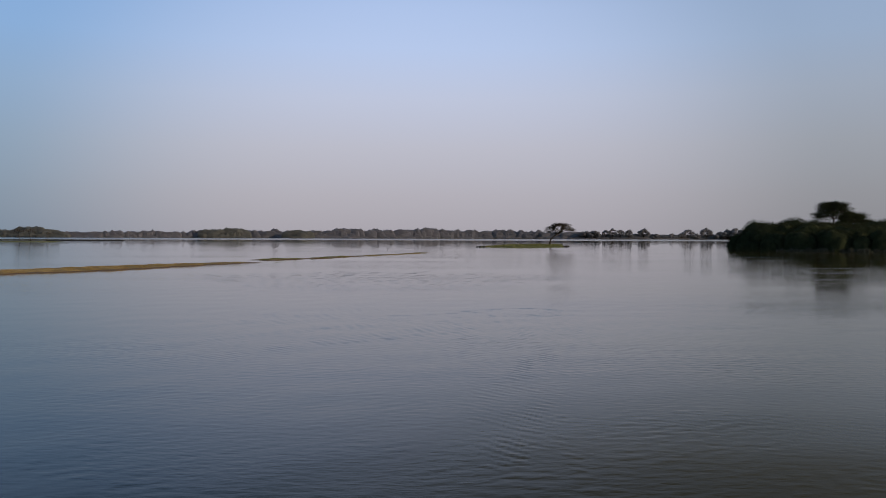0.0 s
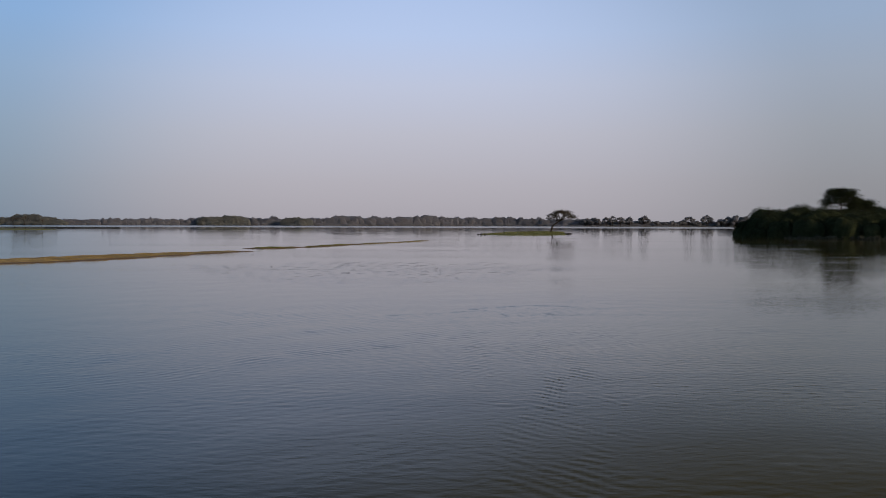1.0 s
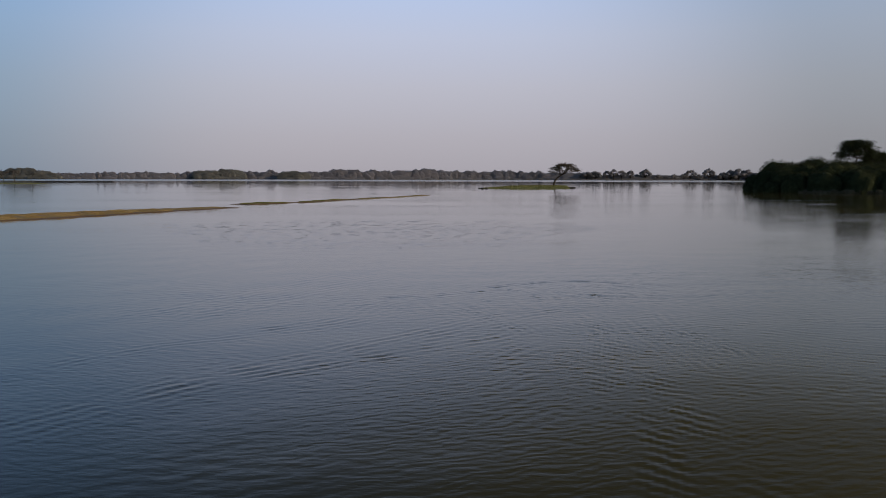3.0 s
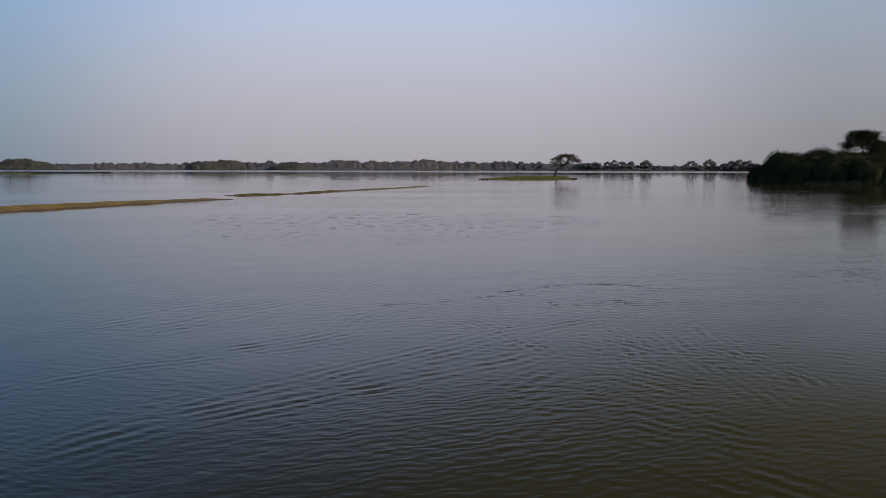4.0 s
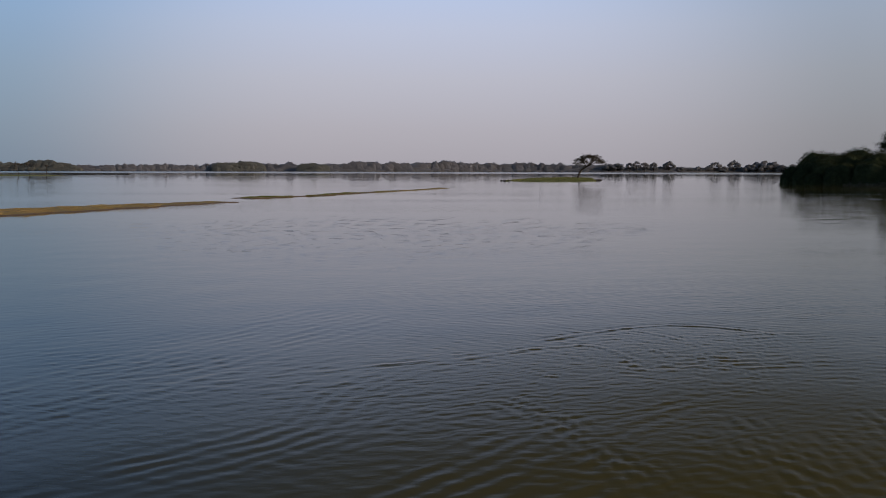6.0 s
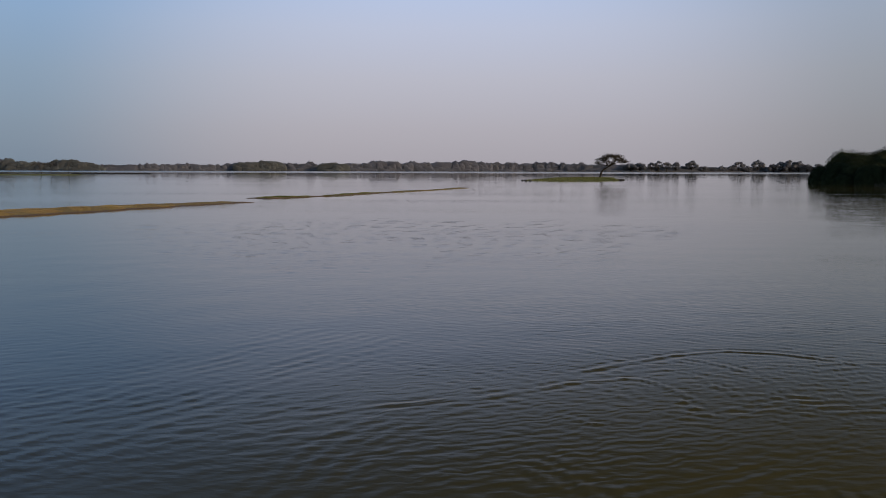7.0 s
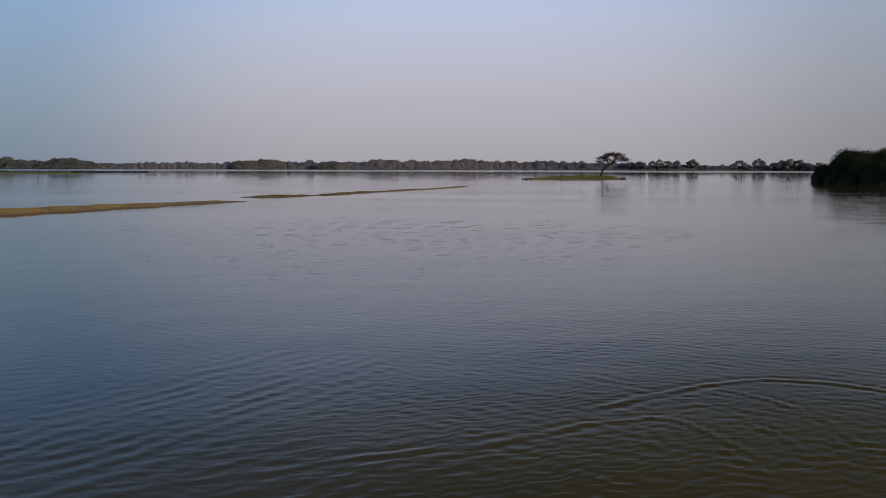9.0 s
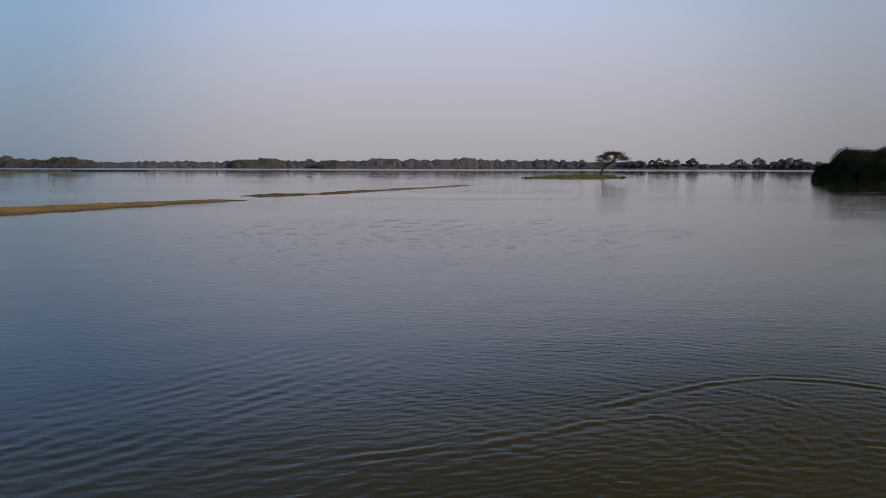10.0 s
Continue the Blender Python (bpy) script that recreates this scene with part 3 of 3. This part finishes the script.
BANK = [(-60, 60), (-54, 73), (-42.8, 86.5), (-37.6, 93), (-34.2, 100.5), (-30.6, 109.5), (-27, 117), (-24.6, 122.5),
        (-25.6, 124.5), (-29, 121), (-34.5, 114), (-39.5, 107.5), (-43.5, 100), (-47, 94), (-52, 87), (-64, 72)]
SPIT = [(-27.7, 136.2), (-25, 134), (-21.4, 139), (-19.4, 143), (-16.3, 148), (-14.4, 153.5), (-10.3, 163.6),
        (-10.6, 165.4), (-13.5, 161.2), (-15.6, 160.5), (-17.8, 152), (-19.8, 145), (-22, 143.4), (-23.8, 144), (-26.4, 141.5)]
SPIT_END = [(-11.6, 161.6), (-9.2, 165.2), (-7.4, 169), (-6.0, 173), (-3.4, 177.4), (-1.0, 184.6), (1.5, 191), (3.8, 195.4),
            (3.4, 197), (0.8, 196.4), (-2.0, 187.4), (-4.8, 179.6), (-6.9, 175), (-8, 174), (-9.8, 172), (-11.6, 164)]
ISLET = [(25, 299.5), (29, 292), (36, 288.5), (48, 289.5), (57, 300), (61, 320), (68, 360), (75, 398), (74, 414), (62, 414), (48, 395), (36, 350), (28, 320)]
FAR_ISLET = [(-330, 470), (-270, 458), (-215, 452), (-204, 460), (-208, 474), (-250, 482), (-330, 490)]
FAR_SPIT = [(-258, 558), (-230, 554), (-204, 562), (-206, 572), (-236, 570), (-258, 572)]
POINT = [(119, 284), (113, 268), (109, 252), (108, 241), (113.5, 232.5), (125, 227), (140, 220), (165, 208), (200, 196), (300, 180),
         (420, 200), (420, 420), (260, 400), (180, 350), (140, 315), (123, 298)]


def grown(poly, by):
    """The outline moved outwards."""
    area = sum(ax * by_ - bx * ay for (ax, ay), (bx, by_) in zip(poly, poly[1:] + poly[:1]))
    side, out = (1 if area > 0 else -1), []
    for a, p, c in zip(poly[-1:] + poly[:-1], poly, poly[1:] + poly[:1]):
        way = (Vector(c) - Vector(a)).normalized()
        out.append((p[0] + way.y * by * side, p[1] - way.x * by * side))
    return out


build_islet("wet_margin", grown(BANK, 0.3), 0.03, 0.5, 0.3, WET_MUD, "dark wet mud margin along the sedge bank", 21, 0.7)
build_islet("wet_margin", grown(SPIT, 0.25), 0.02, 0.4, 0.3, WET_MUD, "dark wet mud margin along the spit", 31, 0.5)
build_islet("mud_bank", BANK, 0.19, 1.9, 0.3, MUD, "low ochre mud bank grown over with dry sedge", 21, 0.7)
build_islet("mud_spit", SPIT, 0.09, 1.1, 0.25, MUD, "thin broken mud spit with olive sedge", 31, 0.5)
build_islet("mud_spit", SPIT_END, 0.07, 0.9, 0.25, MUD, "narrow bare mud at the end of the spit", 41, 0.35)
build_islet("grass_islet", ISLET, 0.85, 34, 0.8, TURF, "flat green grass islet around a lone acacia", 41, 0.9)
build_islet("far_islet", FAR_ISLET, 0.35, 6, 1.0, TURF, "low green islet with sparse thorn trees", 51, 0.9)
build_islet("far_spit", FAR_SPIT, 0.6, 3, 1.0, DARK_MUD, "thin dark mud strip in the water", 61, 0.9)
build_islet("wooded_point", POINT, 0.4, 8, 1.5, DARK_MUD, "muddy point of land under a dense thicket", 71, 0.9)
build_tufts("bank_sedge", BANK, 17000, 0.075, SEDGE, "clumps of dry ochre sedge on the mud bank", 221, 0.19, 1.9, 0.7, margin=0.3, width=0.06, bare=114)
build_tufts("spit_sedge", SPIT, 4200, 0.10, OLIVE, "clumps of olive sedge on the mud spit", 331, 0.09, 1.1, 0.5, margin=0.5)
build_tufts("spit_sedge", SPIT_END, 1500, 0.08, OLIVE, "clumps of olive sedge on the end of the spit", 341, 0.07, 0.9, 0.35, margin=0.6)
build_tufts("islet_grass", ISLET, 5000, 0.30, GRASS, "short green grass on the islet", 441, 0.85, 34, 0.9, width=0.06)
REEDS = [(110, 236.5), (114, 231.5), (120, 228), (126, 224.5), (140, 217), (165, 205.5), (190, 197), (190, 202), (165, 210), (140, 221.5), (127, 228.5), (121, 231.5), (115, 235)]
build_tufts("point_reeds", REEDS, 11000, 0.95, REED, "pale dry reeds along the thicket's foot", 571, 0.15, 3, 0.9, width=0.05, blades=4)


# ---- trees ----
def build_acacia(name, place, trunk_pts, trunk_radius, centre, radii, pads, leaves, size, seed, label, leaf=None, group="", pad=1.3, limbs=7):
    """A thorn tree: a bent trunk, limbs that fan out and fork to twigs, and flat pads of leaf sprays under a dome."""
    r = np.random.RandomState(seed)
    thing = tagged(new(name), label, "tree", group)
    thing.location = place
    verts, faces, tips = [], [], []
    n = len(trunk_pts)
    tube(verts, faces, trunk_pts, [trunk_radius * (1.25 - 0.55 * i / (n - 1)) for i in range(n)], 8)
    trunk = mesh_object("trunk", verts, faces, BARK, thing, smooth=True)
    top, c, rad = Vector(trunk_pts[-1]), Vector(centre), Vector(radii)
    boughs = []
    for i in range(limbs):
        a = 2 * math.pi * (i + r.uniform(-0.3, 0.3)) / limbs
        u = r.uniform(0.35, 0.62)
        knee = c + Vector((rad.x * u * math.cos(a), rad.y * u * math.sin(a), rad.z * r.uniform(0.0, 0.4)))
        mid = top.lerp(knee, 0.5) + Vector(r.normal(0, 0.25, 3))
        boughs.append((knee, [], []))
        tube(*boughs[-1][1:], [top - Vector((0, 0, 0.1)), mid, knee], [trunk_radius * 0.55, trunk_radius * 0.42, trunk_radius * 0.3], 6)
    for i in range(pads):
        a, u = 2.39996 * i + r.uniform(-0.3, 0.3), math.sqrt((i + 0.5) / pads) * r.uniform(0.92, 1.08)
        dome = math.sqrt(max(0.0, 1 - min(u, 1) ** 2))
        p = c + Vector((rad.x * u * math.cos(a), rad.y * u * math.sin(a), rad.z * (dome * r.uniform(0.75, 1.05) + (r.uniform(-0.45, 0.1) if u > 0.6 else -0.05))))
        knee, verts, faces = min(boughs, key=lambda bough: (bough[0] - p).length)
        mid = knee.lerp(p, 0.55) + Vector(r.normal(0, 0.22, 3))
        tube(verts, faces, [knee, mid, p], [trunk_radius * 0.26, trunk_radius * 0.16, trunk_radius * 0.07], 5)
        for _ in range(5):
            tip = p + Vector((r.normal(0, pad * 0.75), r.normal(0, pad * 0.75), r.normal(0.15, pad * 0.25)))
            start = mid.lerp(p, r.uniform(0.3, 1.0))
            tube(verts, faces, [start, start.lerp(tip, 0.5) + Vector(r.normal(0, 0.1, 3)), tip], [trunk_radius * 0.10, trunk_radius * 0.07, trunk_radius * 0.03], 4)
            tips += [tuple(p), tuple(tip), tuple(tip)]
    for knee, verts, faces in boughs:
        mesh_object("limb", verts, faces, BARK, trunk, smooth=True)
    tips = np.array(tips)
    pick = tips[r.randint(0, len(tips), leaves)] + r.normal(0, 1, (leaves, 3)) * (pad * 0.42, pad * 0.42, pad * 0.2)
    lv, lf = leaf_sprays(r, pick, size, 0.4)
    mesh_object("crown", lv, lf, leaf or THORN, thing)
    return thing


# the lone leaning acacia
build_acacia("acacia_tree", (67.2, 390, 0.75),
             [(0, 0, -0.5), (0.25, 0, 0.5), (0.6, 0.1, 1.8), (1.4, 0.1, 2.9), (2.7, 0.2, 3.8), (4.0, 0.2, 4.6)], 0.40,
             (5.3, 0.3, 6.3), (7.0, 6.0, 3.7), 78, 3800, 0.19, 7, "leaning dark acacia with a sparse flat crown on the grass islet", pad=1.1)

# thorn trees of the far islet
for tx, ty, lean, seed in ((-233, 475, -1.6, 1), (-226.6, 474, -0.9, 2), (-216.8, 473, 0.2, 3)):
    high = 4.4 if seed < 3 else 3.6
    build_acacia("thorn_tree", (tx, ty, 0.3), [(0, 0, -0.4), (lean * 0.5, 0, high * 0.5), (lean, 0, high)], 0.15,
                 (lean, 0, high + 0.8), (3.4, 2.8, 1.6) if seed < 3 else (1.2, 1.0, 0.8), 14 if seed < 3 else 4, 150 if seed < 3 else 30, 0.22, seed + 60,
                 "thin thorn tree with an olive crown on the low islet", group="thorn trees on the low islet", pad=0.9, limbs=4)

# the thicket on the point: shrubs that hang down to the water
def build_shrub(place, tall, wide, seed, leaves=8000, size=0.13):
    """A dense shrub: many stems into an uneven mound of small leaves that reaches the ground, with upright shoots on top."""
    r = np.random.RandomState(seed)
    thing = tagged(new("shrub"), "dense dark-green shrub of the waterside thicket", "shrub", "shrubs of the thicket")
    thing.location = place
    verts, faces, pts = [], [], []

    def dome(v):
        """The shrub's uneven skin in the direction v."""
        lump = 1 + 0.13 * np.sin(3.1 * v[:, 0] + 2 * seed) * np.cos(2.7 * v[:, 1] + seed) + 0.07 * np.sin(7 * v[:, 0] + 5 * v[:, 2]) * np.sin(6 * v[:, 1] - 4 * v[:, 2] + seed)
        lump += 0.035 * np.sin(15 * v[:, 0] + seed) * np.sin(13 * v[:, 1]) * np.sin(14 * v[:, 2] + 1)
        flat = np.sign(v[:, 2]) * np.abs(v[:, 2]) ** 0.8
        return np.stack([v[:, 0], v[:, 1], flat], 1) * lump[:, None] * (wide * 0.52, wide * 0.52, tall * 0.93)

    v = r.normal(size=(leaves, 3))
    v[:, 2] = np.abs(v[:, 2])
    v /= np.linalg.norm(v, axis=1)[:, None]
    skin = dome(v)
    pts.append(skin * r.uniform(0.93, 1.03, (leaves, 1)) + r.normal(0, 0.12, (leaves, 3)))
    for p in skin[:60]:  # stems up to the leaves
        tube(verts, faces, [(p[0] * 0.1, p[1] * 0.1, -0.3), (p[0] * 0.6, p[1] * 0.6, p[2] * 0.5), tuple(p * 0.97)], [0.12, 0.08, 0.02], 4)
    tops = skin[skin[:, 2] > tall * 0.72]
    for p in tops[r.randint(0, len(tops), 26)]:  # upright shoots
        tip = p + (*r.normal(0, 0.12, 2), r.uniform(0.15, 0.55))
        tube(verts, faces, [tuple(p * 0.95), tuple(p), tuple(tip)], [0.03, 0.025, 0.01], 3)
        along = np.linspace(0.1, 1, 8)[:, None]
        pts.append(p * (1 - along) + tip * along + r.normal(0, 0.07, (8, 3)))
    half = np.where(GLOBE[:, 2:] < 0, GLOBE * (1, 1, 0.25), GLOBE)
    mesh_object("inner_foliage", dome(half) * 0.93, GLOBE_FACES, THICKET, thing)
    mesh_object("stems", verts, faces, BARK, thing)
    lv, lf = leaf_sprays(r, np.concatenate(pts), size)
    mesh_object("crown", lv, lf, THICKET, thing)
    return thing


SHRUBS = [build_shrub((0, 0, 0), 8.5, 13.0, 80 + i) for i in range(3)]
PLACES = [(117.5, 279, 0.66), (120, 287, 0.60), (116, 267, 0.84), (114.5, 255, 0.84), (113, 243, 0.74), (122, 273, 1.10), (121, 259, 1.12), (118.5, 237, 0.80),
          (127, 264, 1.14), (128, 248, 1.10), (126, 232, 0.82), (134, 275, 1.05), (136, 257, 1.12), (136, 240, 1.06), (137, 225, 0.74),
          (144, 266, 1.05), (146, 249, 1.05), (147, 234, 0.92), (148, 219, 0.76), (155, 275, 1.10), (156, 258, 1.10), (157, 240, 1.05), (159, 222, 0.9),
          (167, 268, 1.2), (168, 250, 1.15), (169, 233, 1.05), (171, 213, 0.9), (184, 244, 1.15), (186, 222, 1.0), (130, 290, 0.9), (145, 290, 1.0),
          (107.5, 246.5, 0.42), (109.5, 240, 0.42), (132, 227.5, 0.62), (144, 222.5, 0.6), (158, 216, 0.6), (173, 209, 0.6),
          (131, 268, 1.05), (140, 267, 1.05), (146, 259, 1.08), (151, 266, 1.08)]
r_place, homes = np.random.RandomState(9), []
for i, (sx, sy, k) in enumerate(PLACES):
    m = pose(sx, sy, 0.1, 0, 0, r_place.uniform(0, 360)) @ Matrix.Diagonal((k * r_place.uniform(0.9, 1.1), k, k * r_place.uniform(0.93, 1.07), 1))
    if i < 3:
        homes.append(m)
    else:
        copy_thing(SHRUBS[i % 3], m)
for shrub, m in zip(SHRUBS, homes):
    shrub.matrix_basis = m

# acacias that stand over the thicket
build_acacia("acacia_tree", (148.5, 274, 0.5), [(0, 0, -0.5), (0.1, 0, 4), (-0.3, 0.2, 8), (0, 0, 10.4)], 0.34,
             (-0.4, 0, 10.6), (5.9, 5.2, 5.4), 80, 17000, 0.17, 17, "dark umbrella-crowned acacia above the thicket", leaf=THICKET, pad=1.4)
build_acacia("acacia_tree", (158.5, 280, 0.5), [(0, 0, -0.5), (0.1, 0, 4), (0, 0, 8.0)], 0.30,
             (0.6, 0, 8.2), (5.6, 5.0, 4.0), 60, 15000, 0.17, 18, "low spreading acacia behind the thicket", leaf=THICKET, pad=1.4)


def build_snag():
    verts, faces = [], []
    tube(verts, faces, [(0, 0, 0), (0.1, 0, 5), (0.3, 0, 7.8), (0.6, 0.1, 8.9), (0.9, 0.1, 9.6)], [0.18, 0.16, 0.16, 0.22, 0.05])
    tube(verts, faces, [(0.3, 0, 7.8), (-0.4, 0.1, 8.5), (-0.8, 0.1, 8.7)], [0.07, 0.05, 0.02])
    tube(verts, faces, [(0.2, 0, 7.8), (1.1, 0.1, 8.5), (1.6, 0.1, 9.0)], [0.07, 0.05, 0.02])
    ob = mesh_object("dead_snag", verts, faces, BARK, smooth=True)
    ob.location = (124.6, 271.5, 0.3)
    tagged(ob, "bare dark snag poking out of the thicket", "dead branch")


build_snag()


# ---- far shore ----
WOOD = [(-1200, 15), (-640, 16), (-615, 12.5), (-578, 12.5), (-555, 15), (-528, 14), (-512, 8.8), (-415, 9.2), (-335, 9.5), (-318, 13), (-265, 13.5), (-250, 10.5), (-185, 13.5),
        (-150, 12), (-72, 14), (40, 15), (70, 13), (134, 14.5), (165, 12.2), (235, 11.2), (262, 10.5), (290, 7.4), (1200, 7.4)]


def wood_tree(r, cx, cy, tall, wide, density, pts, cores, verts, faces):
    """Adds a broad tree whose crown comes down to the scrub: a few leafy domes close together, flattened in depth and
    leafed only towards the camera, on a short trunk.
    """
    tube(verts, faces, [(cx, cy, 0.0), (cx + r.normal(0, 0.4), cy, 0.9 + tall * 0.6)], [0.3, 0.18], 5)
    domes = [(0.0, 0.0, 0.5 * wide, tall)]
    for k in range(r.randint(2, 5)):
        u = r.uniform(-0.36, 0.36)
        domes.append((u * wide, -r.uniform(0.1, 0.8), wide * r.uniform(0.16, 0.30), tall * (1.02 - 1.6 * u * u) * r.uniform(0.6, 0.93)))
    for dx, dy, half, high in domes:
        half = max(half, (0.52 if dx == 0 else 0.36) * high)
        seed = r.uniform(0, 6.28)

        def skin(v):
            lump = 1 + 0.10 * np.sin(4 * v[:, 0] + seed) * np.cos(3 * v[:, 1] + 2 * seed) + 0.06 * np.sin(9 * v[:, 0] + 3 * seed) * np.sin(8 * v[:, 2] + seed)
            up = np.where(v[:, 2] < 0, 0.1 * v[:, 2], np.abs(v[:, 2]) ** 0.7)
            return np.array((cx + dx, cy + dy, 0.2)) + np.stack([v[:, 0] * half, v[:, 1] * min(half, 2.0), up * high], 1) * lump[:, None]

        v = r.normal(size=(int(density * 3.2 * half * high), 3))
        v[:, 1] = -np.abs(v[:, 1])
        v[:, 2] = np.abs(v[:, 2])
        v /= np.linalg.norm(v, axis=1)[:, None]
        pts.append(skin(v) + r.normal(0, 0.22, v.shape))
        ball, ball_faces = BALL if dx == 0 else SMALL_BALL
        cores.append((skin(ball) * (1, 1, 0.97), ball_faces))


def wood_object(wood, leaf, r, pts, cores, verts, faces):
    lv, lf = leaf_sprays(r, np.concatenate(pts), 0.34)
    mesh_object("foliage", lv, lf, leaf, wood)
    mesh_object("inner_foliage", *joined(cores), leaf, wood, smooth=True)
    mesh_object("trunks", verts, faces, BARK, wood)


GROVES = ((-660, -512), (-322, -262), (-196, -168))  # groves that stand nearer, with less haze painted into the leaves


def build_far_wood():
    """The wood along the far shore: hundreds of uneven crowns on short trunks, joined."""
    r = np.random.RandomState(33)
    far, grove, scrub = (([], [], [], []) for _ in range(3))
    heights = [w[0] for w in WOOD], [w[1] for w in WOOD]
    for back, low, high, gap in ((11, 0.84, 1.08, 0.46), (8, 0.5, 0.88, 0.8), (5, 0.18, 0.42, 0.9)):
        x = -745.0
        while x < 660:
            wide = min(30, 15 * math.exp(r.normal(0, 0.35)))
            near = any(a < x < b for a, b in GROVES)
            if near:
                wide = r.uniform(18, 36) * (1.0 if back > 10 else 0.6)
            elif x > 285:
                wide = r.uniform(14, 36)
            x += wide * gap * r.uniform(0.6, 1.2)
            tall = r.uniform(low, high) * np.interp(x, *heights) * (1 + 0.06 * math.sin(x / 23.0) + 0.04 * math.sin(x / 9.0))
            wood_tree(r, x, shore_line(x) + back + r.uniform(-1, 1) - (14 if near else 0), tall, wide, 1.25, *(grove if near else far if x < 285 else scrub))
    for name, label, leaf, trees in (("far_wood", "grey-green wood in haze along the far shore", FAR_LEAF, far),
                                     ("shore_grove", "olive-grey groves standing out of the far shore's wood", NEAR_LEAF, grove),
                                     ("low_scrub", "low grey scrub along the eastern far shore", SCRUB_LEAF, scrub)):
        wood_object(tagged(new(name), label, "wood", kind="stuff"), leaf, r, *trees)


build_far_wood()


def build_far_tree(place, tall, wide, base, seed):
    """A single broad tree: a short trunk that forks into limbs, each with an uneven clump of leaves over a dense heart."""
    thing = tagged(new("far_tree"), "single broad tree above low scrub on the far shore", "tree", "single trees on the far shore")
    thing.location = place
    r = np.random.RandomState(seed)
    verts, faces, pts, cores = [], [], [], []
    low = tall * base
    fork = max(1.0, low)
    tube(verts, faces, [(0, 0, -0.5), (r.normal(0, 0.2), 0, fork * 0.5), (r.normal(0, 0.3), 0, fork)], [tall * 0.03, tall * 0.025, tall * 0.02], 6)
    count = r.randint(11, 16)
    for k in range(count):
        u = (k + r.uniform(0.1, 0.9)) / count * 2 - 1
        size = wide * r.uniform(0.10, 0.17)
        flat = size * r.uniform(0.65, 0.95)
        roof = low + (tall - low) * (1 - 0.42 * u * u) * r.uniform(0.86, 1.0) - flat
        middle = Vector((u * wide * 0.42, r.uniform(-1, 1) * wide * 0.16, max(low + flat * 0.6, roof - (r.uniform(0, 0.6) if k % 2 else 0) * (roof - low))))
        tube(verts, faces, [(0, 0, fork * 0.9), tuple(middle * 0.5 + Vector((0, 0, fork * 0.35))), tuple(middle)], [tall * 0.016, tall * 0.011, tall * 0.004], 5)
        turn = r.uniform(0, 6.28)

        def skin(v):
            lump = 1 + 0.16 * np.sin(4 * v[:, 0] + turn) * np.cos(4 * v[:, 2] + 2 * turn) + 0.08 * np.sin(9 * v[:, 0] + 7 * v[:, 2] + turn)
            return np.array(middle) + v * lump[:, None] * (size, size * 0.8, flat)

        v = r.normal(size=(int(24 * size * flat) + 20, 3))
        v /= np.linalg.norm(v, axis=1)[:, None]
        pts.append(skin(v) + r.normal(0, 0.4, v.shape))
        cores.append((skin(SMALL_BALL[0]) * (1, 1, 0.99), SMALL_BALL[1]))
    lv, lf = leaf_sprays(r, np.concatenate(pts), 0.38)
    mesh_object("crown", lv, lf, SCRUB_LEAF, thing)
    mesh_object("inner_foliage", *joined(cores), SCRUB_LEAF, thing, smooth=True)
    mesh_object("trunk", verts, faces, BARK, thing)


# single trees that stand out of the low scrub
for i, (tx, tall, wide, base) in enumerate(((268, 13, 20, 0.05), (281, 14, 20, 0.05), (299, 14, 13, 0.2), (309, 16.5, 12, 0.3), (321, 15, 16, 0.3), (335, 15.5, 13, 0.2), (359, 17, 17, 0.25),
                                            (379, 8.5, 15, 0.0), (391, 7, 13, 0.0), (406, 9, 17, 0.0), (421, 10, 14, 0.0), (431, 17, 19, 0.15), (443, 9, 15, 0.0), (460, 18.5, 21, 0.2),
                                            (482, 12, 18, 0.0), (492, 16, 20, 0.0), (504, 18.5, 24, 0.0), (516, 16.5, 22, 0.0), (527, 12, 16, 0.0), (541, 13, 15, 0.1))):
    build_far_tree((tx * 0.978, float(shore_line(np.float64(tx))) + 4, 0.3), tall * 0.98, wide, 0.05 + base * 0.7, 300 + i)

# dark lumps added at the ends of the grass islet, shaped as stones
for i, (sx, sy, k) in enumerate(((60.5, 317, 0.5), (62.0, 320, 0.6), (63.2, 322, 0.45), (26.4, 297.6, 0.45), (25.2, 300, 0.5), (24.2, 302, 0.35))):
    bm = bmesh.new()
    bmesh.ops.create_icosphere(bm, subdivisions=2, radius=1)
    for v in bm.verts:
        v.co *= 1 + 0.25 * noise.noise(v.co * 1.7 + Vector((i * 3.1, 0, 0)))
    bm.transform(Matrix.Diagonal((k * 1.3, k, k * 0.7, 1)))
    me = bpy.data.meshes.new("stone")
    bm.to_mesh(me)
    bm.free()
    me.materials.append(STONE)
    stone = tagged(new("stone", me), "dark stone-shaped lump at the edge of the grass islet", "stone", "stones at the islet's ends")
    stone.location = (sx, sy, 0.12)
